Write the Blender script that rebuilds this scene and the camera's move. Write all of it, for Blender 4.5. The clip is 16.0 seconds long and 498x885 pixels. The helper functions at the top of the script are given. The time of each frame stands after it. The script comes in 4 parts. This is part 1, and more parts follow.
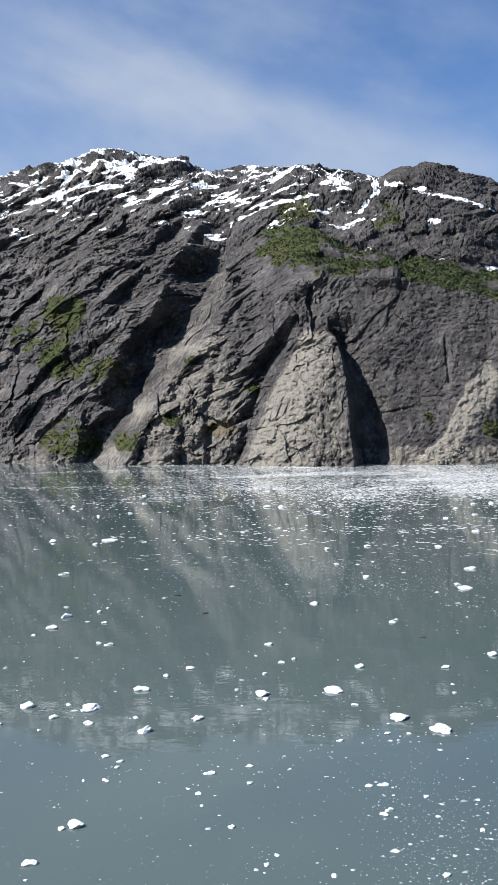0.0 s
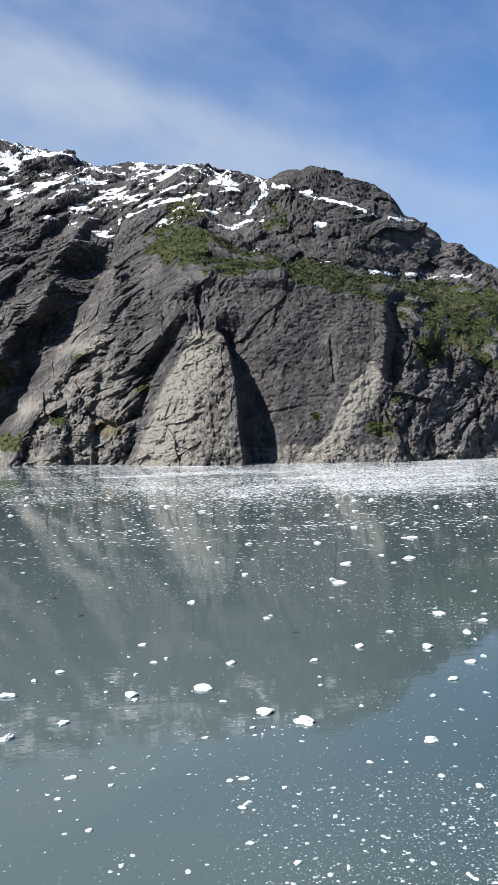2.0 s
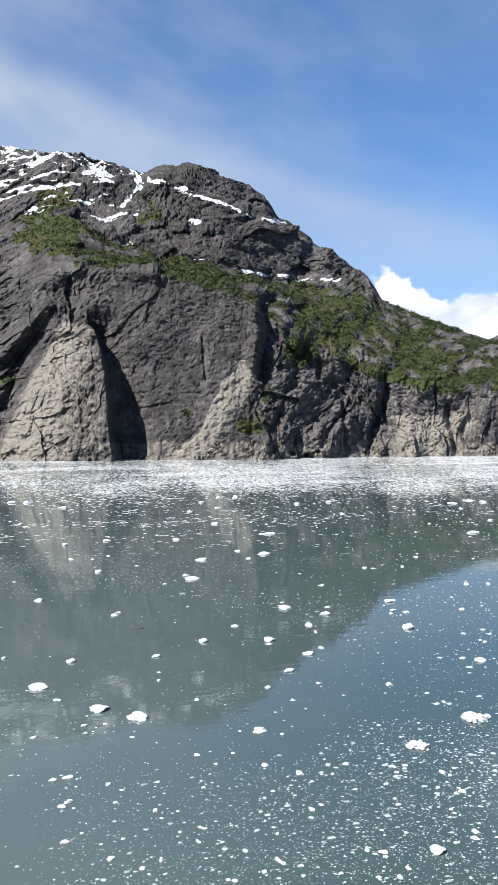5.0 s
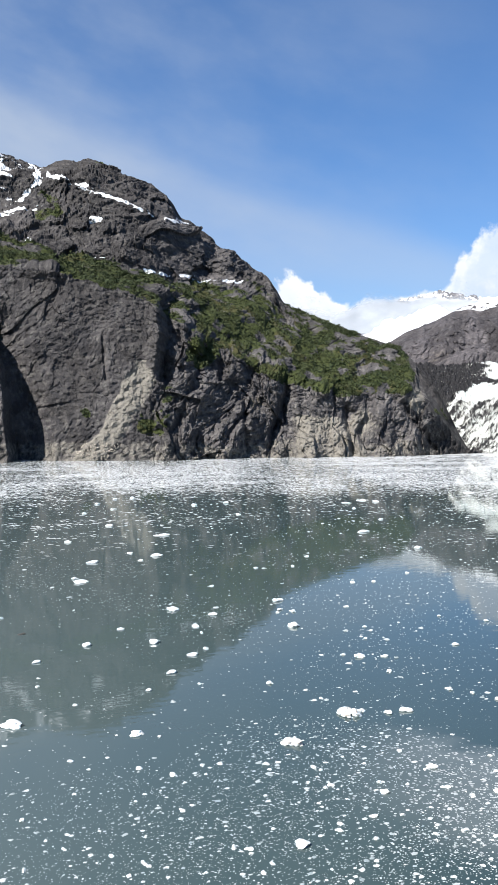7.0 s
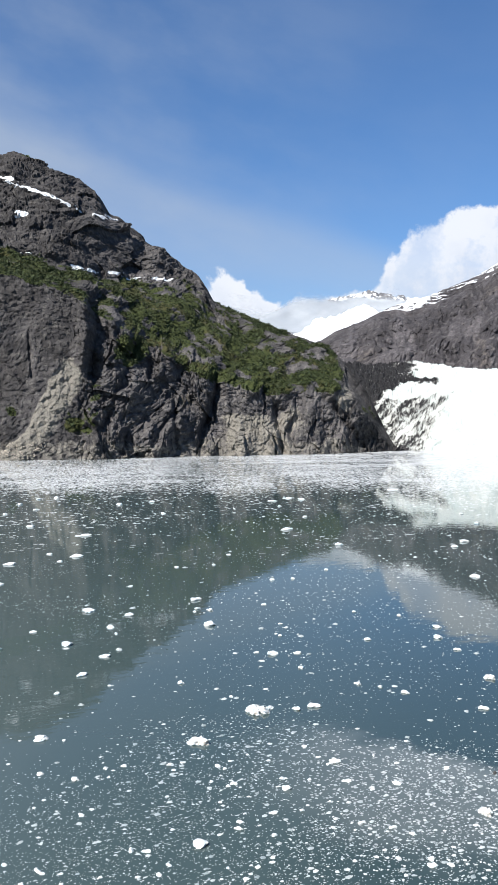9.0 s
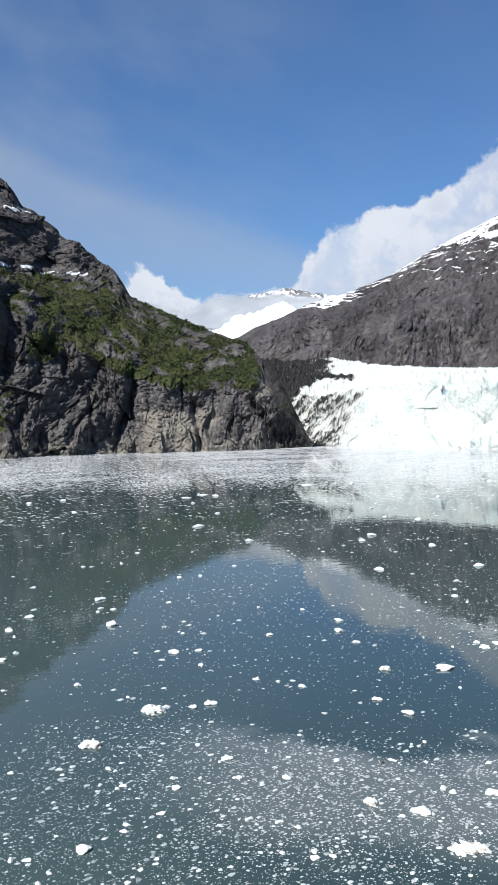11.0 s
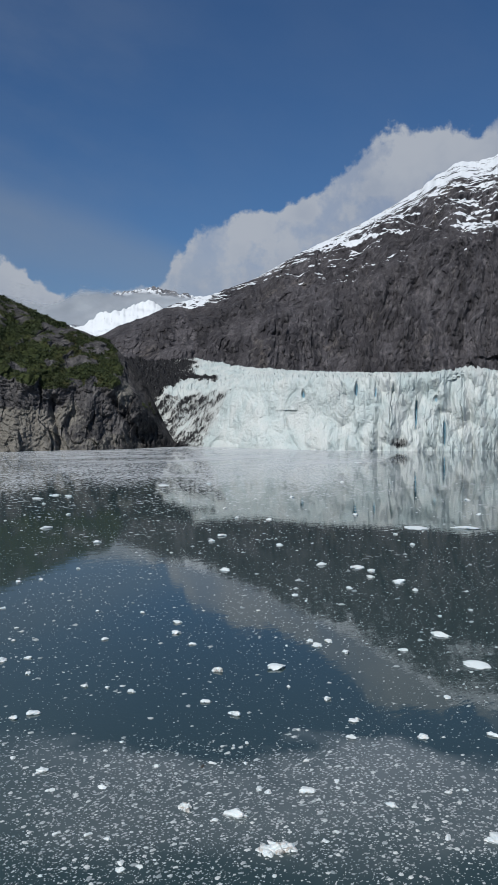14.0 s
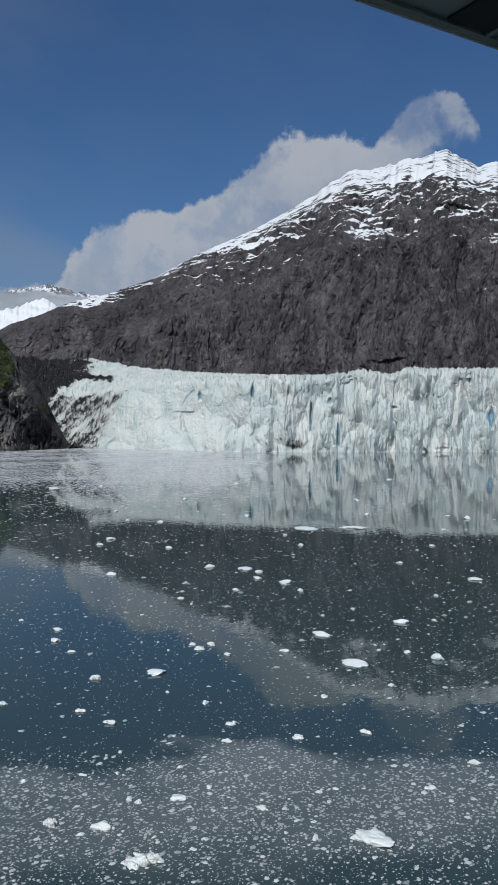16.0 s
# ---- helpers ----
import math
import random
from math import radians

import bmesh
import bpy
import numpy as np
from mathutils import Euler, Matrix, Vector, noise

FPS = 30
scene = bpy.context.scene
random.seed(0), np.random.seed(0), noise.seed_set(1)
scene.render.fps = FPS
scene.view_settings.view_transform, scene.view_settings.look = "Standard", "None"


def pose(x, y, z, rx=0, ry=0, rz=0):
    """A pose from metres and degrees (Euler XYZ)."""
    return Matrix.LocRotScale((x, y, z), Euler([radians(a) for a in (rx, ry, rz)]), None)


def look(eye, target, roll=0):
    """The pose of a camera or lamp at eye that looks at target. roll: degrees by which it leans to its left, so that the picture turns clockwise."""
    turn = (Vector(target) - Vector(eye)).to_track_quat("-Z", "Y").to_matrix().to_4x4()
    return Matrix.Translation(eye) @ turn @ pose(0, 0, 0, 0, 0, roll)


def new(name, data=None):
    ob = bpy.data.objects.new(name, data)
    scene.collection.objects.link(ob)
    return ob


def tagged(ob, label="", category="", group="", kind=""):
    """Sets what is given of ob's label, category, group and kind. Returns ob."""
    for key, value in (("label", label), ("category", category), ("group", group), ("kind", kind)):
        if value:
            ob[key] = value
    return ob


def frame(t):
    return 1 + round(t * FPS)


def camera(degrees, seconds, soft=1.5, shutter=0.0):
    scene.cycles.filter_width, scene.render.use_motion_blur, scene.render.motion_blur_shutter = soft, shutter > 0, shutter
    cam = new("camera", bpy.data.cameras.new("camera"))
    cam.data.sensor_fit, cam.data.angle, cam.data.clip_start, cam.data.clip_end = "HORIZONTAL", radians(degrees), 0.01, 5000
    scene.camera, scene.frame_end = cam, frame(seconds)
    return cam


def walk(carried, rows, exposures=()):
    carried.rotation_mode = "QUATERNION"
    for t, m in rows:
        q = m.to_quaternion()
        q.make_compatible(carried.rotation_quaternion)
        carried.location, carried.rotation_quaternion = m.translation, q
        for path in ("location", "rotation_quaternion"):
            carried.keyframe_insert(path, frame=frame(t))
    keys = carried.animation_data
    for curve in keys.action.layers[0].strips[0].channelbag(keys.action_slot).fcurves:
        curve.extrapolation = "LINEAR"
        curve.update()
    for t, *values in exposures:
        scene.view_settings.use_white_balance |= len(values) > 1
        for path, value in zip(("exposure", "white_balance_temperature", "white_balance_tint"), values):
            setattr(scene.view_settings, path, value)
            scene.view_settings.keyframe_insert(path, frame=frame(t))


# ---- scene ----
cam = camera(34.35, 16.0)
# seconds, eye x, y, z, yaw, pitch, roll
PATH = [
    (0.0, 0.00, 0.00, 23.99, 0.00, -0.59, 1.12),
    (0.5, 0.52, -0.12, 23.99, -2.89, -0.69, 1.13),
    (1.0, 1.07, -0.24, 23.99, -4.80, -0.72, 1.19),
    (1.5, 1.63, -0.35, 23.99, -6.09, -0.75, 1.25),
    (2.0, 2.17, -0.44, 23.99, -7.66, -0.81, 1.33),
    (2.5, 2.69, -0.54, 23.99, -9.20, -0.92, 1.26),
    (3.0, 3.17, -0.66, 23.97, -10.41, -0.99, 1.21),
    (5.5, 5.54, -1.40, 23.85, -18.39, -1.15, 0.03),
    (6.0, 6.01, -1.59, 23.86, -20.23, -1.13, -0.11),
    (6.5, 6.48, -1.82, 23.90, -21.93, -1.09, -0.11),
    (7.0, 6.96, -2.05, 23.92, -23.37, -1.11, 0.04),
    (7.5, 7.42, -2.24, 23.92, -24.38, -1.14, -0.12),
    (8.0, 7.92, -2.44, 23.94, -25.34, -1.12, -0.27),
    (8.5, 8.40, -2.63, 23.96, -26.70, -1.18, -0.04),
    (9.0, 8.87, -2.85, 23.98, -28.16, -1.24, 0.15),
    (9.5, 9.38, -3.07, 24.01, -30.39, -1.37, 0.19),
    (12.0, 11.90, -4.06, 24.03, -35.77, -1.48, 0.57),
    (12.5, 12.40, -4.24, 24.05, -37.58, -1.49, 0.46),
    (13.0, 12.90, -4.45, 24.05, -39.67, -1.58, -0.07),
    (13.5, 13.36, -4.65, 24.06, -41.71, -1.57, -0.30),
    (14.0, 13.76, -4.87, 24.07, -43.31, -1.51, -0.47),
    (14.5, 14.17, -5.08, 24.08, -45.03, -1.49, -0.51),
    (15.0, 14.58, -5.31, 24.10, -46.94, -1.34, -0.51),
    (15.5, 15.01, -5.53, 24.14, -48.80, -1.35, -0.52),
    (16.0, 15.44, -5.76, 24.17, -50.50, -1.35, -0.58),
]
EXPOSURES = [(0.0, 1.35, 6350, 10), (3.0, 1.43, 6400, 10), (6.0, 1.49, 6500, 10), (8.0, 1.29, 6420, 9), (9.0, 1.22, 6420, 9), (12.0, 0.95, 6250, 9), (13.0, 0.79, 6150, 8), (13.5, 0.39, 6080, 8), (14.0, 0.07, 6060, 8), (14.6, -0.07, 6060, 8), (15.4, -0.05, 6060, 8), (16.0, 0.04, 6050, 8)]
walk(cam, [(t, pose(x, y, z, 90 + pitch, roll, yaw)) for t, x, y, z, yaw, pitch, roll in PATH], EXPOSURES)

# ---- world, sun ----
SUN_BEARING, SUN_HEIGHT = 112.0, 46.0   # degrees to the left of the first view; above the horizon
EYE = 24.0


def bearing_vector(az, el=0.0):
    a, e = radians(az), radians(el)
    return Vector((-math.sin(a) * math.cos(e), math.cos(a) * math.cos(e), math.sin(e)))


sun_data = bpy.data.lights.new("sun", "SUN")
sun_data.energy, sun_data.angle, sun_data.color = 5.0, radians(0.53), (1.0, 0.95, 0.88)
sun = new("sun", sun_data)
sun.matrix_world = look(bearing_vector(SUN_BEARING, SUN_HEIGHT) * 300, (0, 0, 0))


class Nodes:
    """Short-hand for building a node tree."""

    def __init__(self, tree):
        self.tree = tree
        tree.nodes.clear()

    def add(self, kind, inputs=None, **settings):
        n = self.tree.nodes.new("ShaderNode" + kind)
        if "operation" in settings:
            n.operation = settings["operation"]
        if "data_type" in settings:
            n.data_type = settings["data_type"]
        if "blend_type" in settings:
            n.blend_type = settings["blend_type"]
        if "interpolation_type" in settings:
            n.interpolation_type = settings["interpolation_type"]
        if "attribute_name" in settings:
            n.attribute_name = settings["attribute_name"]
        for k, v in (inputs or {}).items():
            self.put(n.inputs[k], v)
        return n

    def put(self, socket, v):
        if isinstance(v, bpy.types.NodeSocket):
            self.tree.links.new(v, socket)
        elif isinstance(v, bpy.types.Node):
            self.tree.links.new(v.outputs[0], socket)
        else:
            socket.default_value = v

    def math(self, op, a, b=0.0, c=0.0, clamp=False):
        n = self.add("Math", operation=op)
        n.use_clamp = clamp
        for i, v in enumerate((a, b, c)):
            self.put(n.inputs[i], v)
        return n.outputs[0]

    def mix(self, f, a, b):
        n = self.add("Mix", data_type="RGBA")
        self.put(n.inputs[0], f), self.put(n.inputs[6], a), self.put(n.inputs[7], b)
        return n.outputs[2]

    def step(self, v, lo, hi):
        n = self.add("MapRange", {0: v, 1: lo, 2: hi}, interpolation_type="SMOOTHSTEP")
        return n.outputs[0]

    def noise(self, vec, scale, detail=4.0, rough=0.55):
        return self.add("TexNoise", {"Vector": vec, "Scale": scale, "Detail": detail, "Roughness": rough}).outputs[0]

    def curve(self, v, points, lo, hi, top):
        """A smooth curve through (x, y) points; x from lo to hi, y from 0 to top."""
        n = self.add("FloatCurve", {"Value": self.add("MapRange", {0: v, 1: lo, 2: hi}).outputs[0]})
        c = n.mapping.curves[0]
        while len(c.points) < len(points):
            c.points.new(0.5, 0.5)
        for p, (x, y) in zip(c.points, sorted(points)):
            p.location = ((x - lo) / (hi - lo), y / top)
        n.mapping.update()
        return self.math("MULTIPLY", n.outputs[0], top)


def build_world():
    world = bpy.data.worlds.new("sky")
    scene.world = world
    world.use_nodes = True
    n = Nodes(world.node_tree)
    sky = n.add("TexSky")
    sky.sky_type, sky.sun_disc, sky.sun_elevation, sky.sun_rotation = "NISHITA", False, radians(SUN_HEIGHT), radians(-SUN_BEARING)
    sky.air_density, sky.dust_density, sky.ozone_density = 1.0, 0.6, 2.5
    way = n.add("TexCoord").outputs["Generated"]
    sep = n.add("SeparateXYZ", {0: way})
    x, y, z = sep.outputs[0], sep.outputs[1], sep.outputs[2]
    az = n.math("MULTIPLY", n.math("ARCTAN2", n.math("MULTIPLY", x, -1.0), y), 57.2958)
    el = n.math("MULTIPLY", n.math("ARCSINE", z), 57.2958)
    # cumulus bank along the far ridge: top and underside against bearing
    top = n.curve(az, [(-180, 0), (-80, 3), (-72, 10), (-67, 17), (-65.6, 20.6), (-63, 22.3), (-60.5, 20.9), (-58.4, 19.2), (-55.8, 19.9), (-51.5, 18.5),
                       (-48.5, 16.6), (-44.7, 14.4), (-41.5, 13.5), (-39.6, 12.7), (-38.2, 11.5), (-37.2, 9.8), (-36.6, 8.4), (-34, 8.8), (-31, 8.5), (-28.4, 9.2), (-26.5, 10.2), (-24.5, 9.8), (-18, 8), (0, 4), (60, 0), (180, 0)], -180, 180, 30)
    low = n.curve(az, [(-180, 0), (-80, 12), (-70, 17), (-66, 18.8), (-63.5, 18.2), (-60, 16.4), (-57, 14), (-52, 11), (-45, 5), (-35, 0), (180, 0)], -180, 180, 30)
    puff = n.math("SUBTRACT", n.noise(way, 10.0, 3.0, 0.5), 0.5)
    big = n.math("SUBTRACT", n.noise(way, 28.0, 5.0, 0.6), 0.5)
    ragged = n.math("ADD", n.math("MULTIPLY", puff, 3.6), n.math("MULTIPLY", big, 3.4))
    over = n.math("ADD", n.math("SUBTRACT", top, el), ragged)
    under = n.math("ADD", n.math("SUBTRACT", el, low), ragged)
    bank = n.math("MULTIPLY", n.step(over, -0.15, 0.5), n.step(under, -0.6, 1.2))
    thin = n.step(az, -67.0, -56.0)
    bank = n.math("MULTIPLY", bank, n.math("ADD", n.math("MULTIPLY", thin, 0.62), n.math("MULTIPLY", n.step(n.noise(way, 14.0, 6.0, 0.6), 0.36, 0.62), 0.62)))
    shade = n.step(n.math("ADD", over, n.math("MULTIPLY", n.math("SUBTRACT", n.noise(way, 16.0, 5.0, 0.55), 0.5), 14.0)), 0.0, 8.0)
    bank = n.math("MINIMUM", bank, 0.95)
    cloud_colour = n.mix(shade, (0.98, 0.98, 1.0, 1), (0.74, 0.78, 0.87, 1))
    # thin high cloud in long streaks that sink to the right
    stretched = n.add("CombineXYZ", {0: n.math("MULTIPLY", n.math("ADD", az, n.math("MULTIPLY", el, 0.6)), 0.03),
                                     1: n.math("MULTIPLY", n.math("SUBTRACT", el, n.math("MULTIPLY", az, 0.30)), 0.07), 2: 0.0}).outputs[0]
    wisp = n.math("ADD", n.math("MULTIPLY", n.noise(stretched, 2.2, 5.0, 0.55), 0.7), n.math("MULTIPLY", n.noise(way, 3.5, 5.0, 0.55), 0.3))
    line = n.math("SUBTRACT", n.math("ADD", 23.6, n.math("MULTIPLY", az, 0.31)), el)
    veil = n.math("MULTIPLY", n.step(line, -1.2, 1.5), n.math("SUBTRACT", 1.0, n.step(line, 1.0, 8.5)))
    # the thin cloud lies over the fjord only; the sky behind is clear
    seen = n.math("MULTIPLY", n.step(az, 75.0, 35.0), n.step(az, -120.0, -80.0))
    left = n.math("MULTIPLY", n.step(az, -32.0, 7.0), seen)
    haze = n.math("MULTIPLY", n.math("MULTIPLY", n.step(el, 30.0, 14.0), left), 0.32)
    cirrus = n.math("ADD", haze, n.math("MULTIPLY", n.step(wisp, 0.34, 0.70), n.math("ADD", n.math("ADD", 0.05, n.math("MULTIPLY", n.step(az, -46.0, -24.0), 0.14)), n.math("MULTIPLY", left, 0.20))))
    cirrus = n.math("ADD", cirrus, n.math("MULTIPLY", n.math("MULTIPLY", veil, seen), 0.30), clamp=True)
    blue = n.mix(1.0, sky.outputs[0], sky.outputs[0])
    tint = n.add("Mix", {0: 1.0}, data_type="RGBA", blend_type="MULTIPLY")
    n.put(tint.inputs[6], blue), n.put(tint.inputs[7], (0.67, 0.92, 1.19, 1))
    white = n.add("Mix", {0: 1.0}, data_type="RGBA", blend_type="MULTIPLY")
    n.put(white.inputs[6], cloud_colour), n.put(white.inputs[7], (8.2, 8.4, 8.8, 1))
    veiled = n.mix(cirrus, tint.outputs[2], (4.6, 5.1, 5.8, 1))
    all_sky = n.mix(bank, veiled, white.outputs[2])
    back = n.add("Background", {"Color": all_sky, "Strength": 0.05})
    n.add("OutputWorld", {"Surface": back})


build_world()

# ---- noise ----
_perm = np.random.RandomState(7).permutation(256)
PERM = np.concatenate([_perm, _perm, _perm]).astype(np.int32)
GRAD = np.random.RandomState(8).normal(size=(256, 3))
GRAD /= np.linalg.norm(GRAD, axis=1)[:, None]


def perlin(x, y, z):
    xi, yi, zi = np.floor(x).astype(np.int32), np.floor(y).astype(np.int32), np.floor(z).astype(np.int32)
    fx, fy, fz = x - xi, y - yi, z - zi
    xi, yi, zi = xi & 255, yi & 255, zi & 255
    u, v, w = (f * f * f * (f * (f * 6 - 15) + 10) for f in (fx, fy, fz))
    out = 0.0
    for dx in (0, 1):
        for dy in (0, 1):
            for dz in (0, 1):
                g = GRAD[PERM[PERM[PERM[xi + dx] + yi + dy] + zi + dz]]
                d = g[..., 0] * (fx - dx) + g[..., 1] * (fy - dy) + g[..., 2] * (fz - dz)
                out = out + d * (u if dx else 1 - u) * (v if dy else 1 - v) * (w if dz else 1 - w)
    return out * 1.6


def fbm(x, y, z, octaves=4, gain=0.5, ridged=False, lac=2.03):
    out, amp, total = 0.0, 1.0, 0.0
    for k in range(octaves):
        p = perlin(x + 17.3 * k, y - 9.1 * k, z + 5.7 * k)
        out = out + amp * ((1 - 2 * np.abs(p)) if ridged else p)
        total += amp
        amp *= gain
        x, y, z = x * lac, y * lac, z * lac
    return out / total


def facets(u, v, size, tilt, step, seed, sharp=0.75):
    """Broken rock: tilted blunt blocks of about that size with creases and small steps between them; with no tilt, one level for each block."""
    rs = np.random.RandomState(seed)
    jx, jy, tx, ty, hh = rs.rand(5, 256)
    x, y = u / size, v / size
    xi, yi = np.floor(x).astype(np.int32), np.floor(y).astype(np.int32)
    best = np.full(x.shape, 1e9)
    plane, hull = np.zeros(x.shape), np.full(x.shape, -1e9)
    for dx in (-1, 0, 1):
        for dy in (-1, 0, 1):
            k = PERM[PERM[(xi + dx) & 255] + ((yi + dy) & 255)]
            px, py = x - (xi + dx + jx[k]), y - (yi + dy + jy[k])
            d = px * px + py * py
            height, lean = step * (hh[k] * 2 - 1), tilt * size * ((tx[k] * 2 - 1) * px + 0.8 * (ty[k] * 2 - 1) * py)
            near = d < best
            best, plane = np.where(near, d, best), np.where(near, height + lean, plane)
            if tilt:
                hull = np.maximum(hull, height + 0.9 * lean - 1.35 * tilt * size * np.sqrt(d))
    return sharp * plane + (1.3 - sharp) * (hull - hull.mean()) if tilt else plane


def smooth01(v, lo, hi):
    t = np.clip((v - lo) / (hi - lo), 0, 1)
    return t * t * (3 - 2 * t)


def along(knots, values, az, soft=0.5):
    """Values at bearings, between knots that fall from left to right, softened by some degrees."""
    out = 0.0
    for k, w in ((-1.0, 0.25), (0.0, 0.5), (1.0, 0.25)):
        out = out + w * np.interp(-(az + k * soft), [-a for a in knots], values)
    return out


def polyline_distance(a, e, line):
    """Distance in degrees from a line on the mountain face, and how far along it (0 to 1)."""
    best, where = np.full(a.shape, 1e9), np.zeros(a.shape)
    for k in range(len(line) - 1):
        (a0, e0), (a1, e1) = line[k], line[k + 1]
        da, de = a1 - a0, e1 - e0
        t = np.clip(((a - a0) * da + (e - e0) * de) / (da * da + de * de), 0, 1)
        d = np.hypot(a - a0 - t * da, e - e0 - t * de)
        near = d < best
        best, where = np.where(near, d, best), np.where(near, (k + t) / (len(line) - 1), where)
    return best, where


def sheet(name, x, y, z, attributes, material, smooth=True):
    """A grid mesh (rows, columns) with float attributes."""
    rows, cols = x.shape
    me = bpy.data.meshes.new(name)
    me.vertices.add(rows * cols)
    me.vertices.foreach_set("co", np.stack([x, y, z], -1).astype(np.float32).ravel())
    i = (np.arange(rows - 1)[:, None] * cols + np.arange(cols - 1)[None]).ravel()
    quads = np.stack([i, i + 1, i + cols + 1, i + cols], -1).astype(np.int32)
    me.loops.add(quads.size)
    me.loops.foreach_set("vertex_index", quads.ravel())
    me.polygons.add(len(quads))
    me.polygons.foreach_set("loop_start", np.arange(0, quads.size, 4, dtype=np.int32))
    me.polygons.foreach_set("use_smooth", np.full(len(quads), smooth))
    for key, v in attributes.items():
        me.attributes.new(key, "FLOAT", "POINT").data.foreach_set("value", np.ascontiguousarray(v, dtype=np.float32).ravel())
    me.update()
    me.materials.append(material)
    return new(name, me)


def normals(x, y, z):
    p = np.stack([x, y, z], -1)
    n = np.cross(np.gradient(p, axis=1), np.gradient(p, axis=0))
    n /= np.linalg.norm(n, axis=-1, keepdims=True) + 1e-9
    return n


def loft(stations, rows_between, az):
    """Lines of (range, height) over the bearings, joined by straight runs of rows."""
    r, z = [], []
    for (r0, z0), (r1, z1), k in zip(stations, stations[1:], rows_between):
        for s in np.arange(k) / k:
            r.append(r0 * (1 - s) + r1 * s)
            z.append(z0 * (1 - s) + z1 * s)
    r.append(stations[-1][0]), z.append(stations[-1][1])
    return np.array(r), np.array(z)


def soften(v, times, axis=0):
    for _ in range(times):
        v = np.concatenate([np.take(v, [0], axis), 0.25 * np.take(v, range(0, v.shape[axis] - 2), axis) + 0.5 * np.take(v, range(1, v.shape[axis] - 1), axis)
                            + 0.25 * np.take(v, range(2, v.shape[axis]), axis), np.take(v, [-1], axis)], axis)
    return v


def rise(el, r):
    return EYE + r * np.tan(np.radians(el))


# ---- materials ----
def material(name):
    m = bpy.data.materials.new(name)
    m.use_nodes = True
    return m, Nodes(m.node_tree)


def finish(n, bsdf):
    n.add("OutputMaterial", {"Surface": bsdf})


def rock_material(name, dark, mid, pale, tan, stretch=(1, 1, 1), fine=1.0):
    m, n = material(name)
    co = n.add("NewGeometry").outputs["Position"]
    co_s = n.add("Mapping", {"Vector": co, "Scale": stretch}).outputs[0]
    attr = {k: n.add("Attribute", attribute_name=k).outputs["Fac"] for k in ("snow", "green", "pale", "tan", "tone")}
    n1, n2, n3 = n.noise(co_s, 0.03 * fine, 6), n.noise(co_s, 0.22 * fine, 6, 0.62), n.noise(co, 1.3 * fine, 5, 0.65)
    c = n.mix(n.step(n1, 0.38, 0.62), dark, mid)
    c = n.mix(n.math("MULTIPLY", n.step(n2, 0.46, 0.68), 0.7), c, pale)
    # each broken block has its own tone, plus painted shade on high crags; dark joints run between blocks
    toned = n.add("Mix", {0: 1.0}, data_type="RGBA", blend_type="MULTIPLY")
    grey = n.math("ADD", 0.62, n.math("MULTIPLY", attr["tone"], 0.76))
    n.put(toned.inputs[6], c), n.put(toned.inputs[7], n.add("CombineColor", {0: grey, 1: grey, 2: grey}).outputs[0])
    c = toned.outputs[2]
    p = n.step(n.math("ADD", attr["pale"], n.math("MULTIPLY", n.math("SUBTRACT", n2, 0.5), 1.1)), 0.3, 0.75)
    c = n.mix(n.math("MULTIPLY", p, 0.8), c, tan)
    t = n.step(n.math("ADD", attr["tan"], n.math("MULTIPLY", n.math("SUBTRACT", n2, 0.5), 0.9)), 0.35, 0.7)
    c = n.mix(n.math("MULTIPLY", t, 0.7), c, (0.085, 0.068, 0.035, 1))
    c = n.mix(n.math("MULTIPLY", n.step(n3, 0.52, 0.3), 0.7), c, (0.022, 0.021, 0.021, 1))
    # water stains run down the rock
    stain = n.noise(n.add("Mapping", {"Vector": co, "Scale": (1.0, 1.0, 0.10)}).outputs[0], 0.33 * fine, 5, 0.6)
    c = n.mix(n.math("MULTIPLY", n.step(stain, 0.54, 0.70), 0.45), c, (0.028, 0.025, 0.024, 1))
    c = n.mix(n.math("MULTIPLY", n.step(stain, 0.44, 0.30), 0.30), c, pale)
    g = n.step(n.math("ADD", attr["green"], n.math("MULTIPLY", n.math("SUBTRACT", n2, 0.5), 1.3)), 0.42, 0.62)
    leaf = n.mix(n.step(n3, 0.35, 0.65), (0.020, 0.027, 0.009, 1), (0.046, 0.054, 0.020, 1))
    leaf = n.mix(n.math("MULTIPLY", n.step(n1, 0.5, 0.65), 0.5), leaf, (0.06, 0.05, 0.024, 1))
    c = n.mix(g, c, leaf)
    s = n.step(n.math("ADD", attr["snow"], n.math("MULTIPLY", n.math("SUBTRACT", n2, 0.5), 0.7)), 0.47, 0.55)
    c = n.mix(s, c, (0.52, 0.54, 0.56, 1))
    rough = n.math("SUBTRACT", 0.9, n.math("MULTIPLY", s, 0.25))
    h = n.math("ADD", n.math("MULTIPLY", n2, 1.2), n.math("MULTIPLY", n3, 0.8))
    bump = n.add("Bump", {"Strength": n.math("SUBTRACT", 0.8, n.math("MULTIPLY", s, 0.7)), "Distance": 1.6 / fine, "Height": h})
    finish(n, n.add("BsdfPrincipled", {"Base Color": c, "Roughness": rough, "Normal": bump, "Specular IOR Level": 0.1}))
    return m


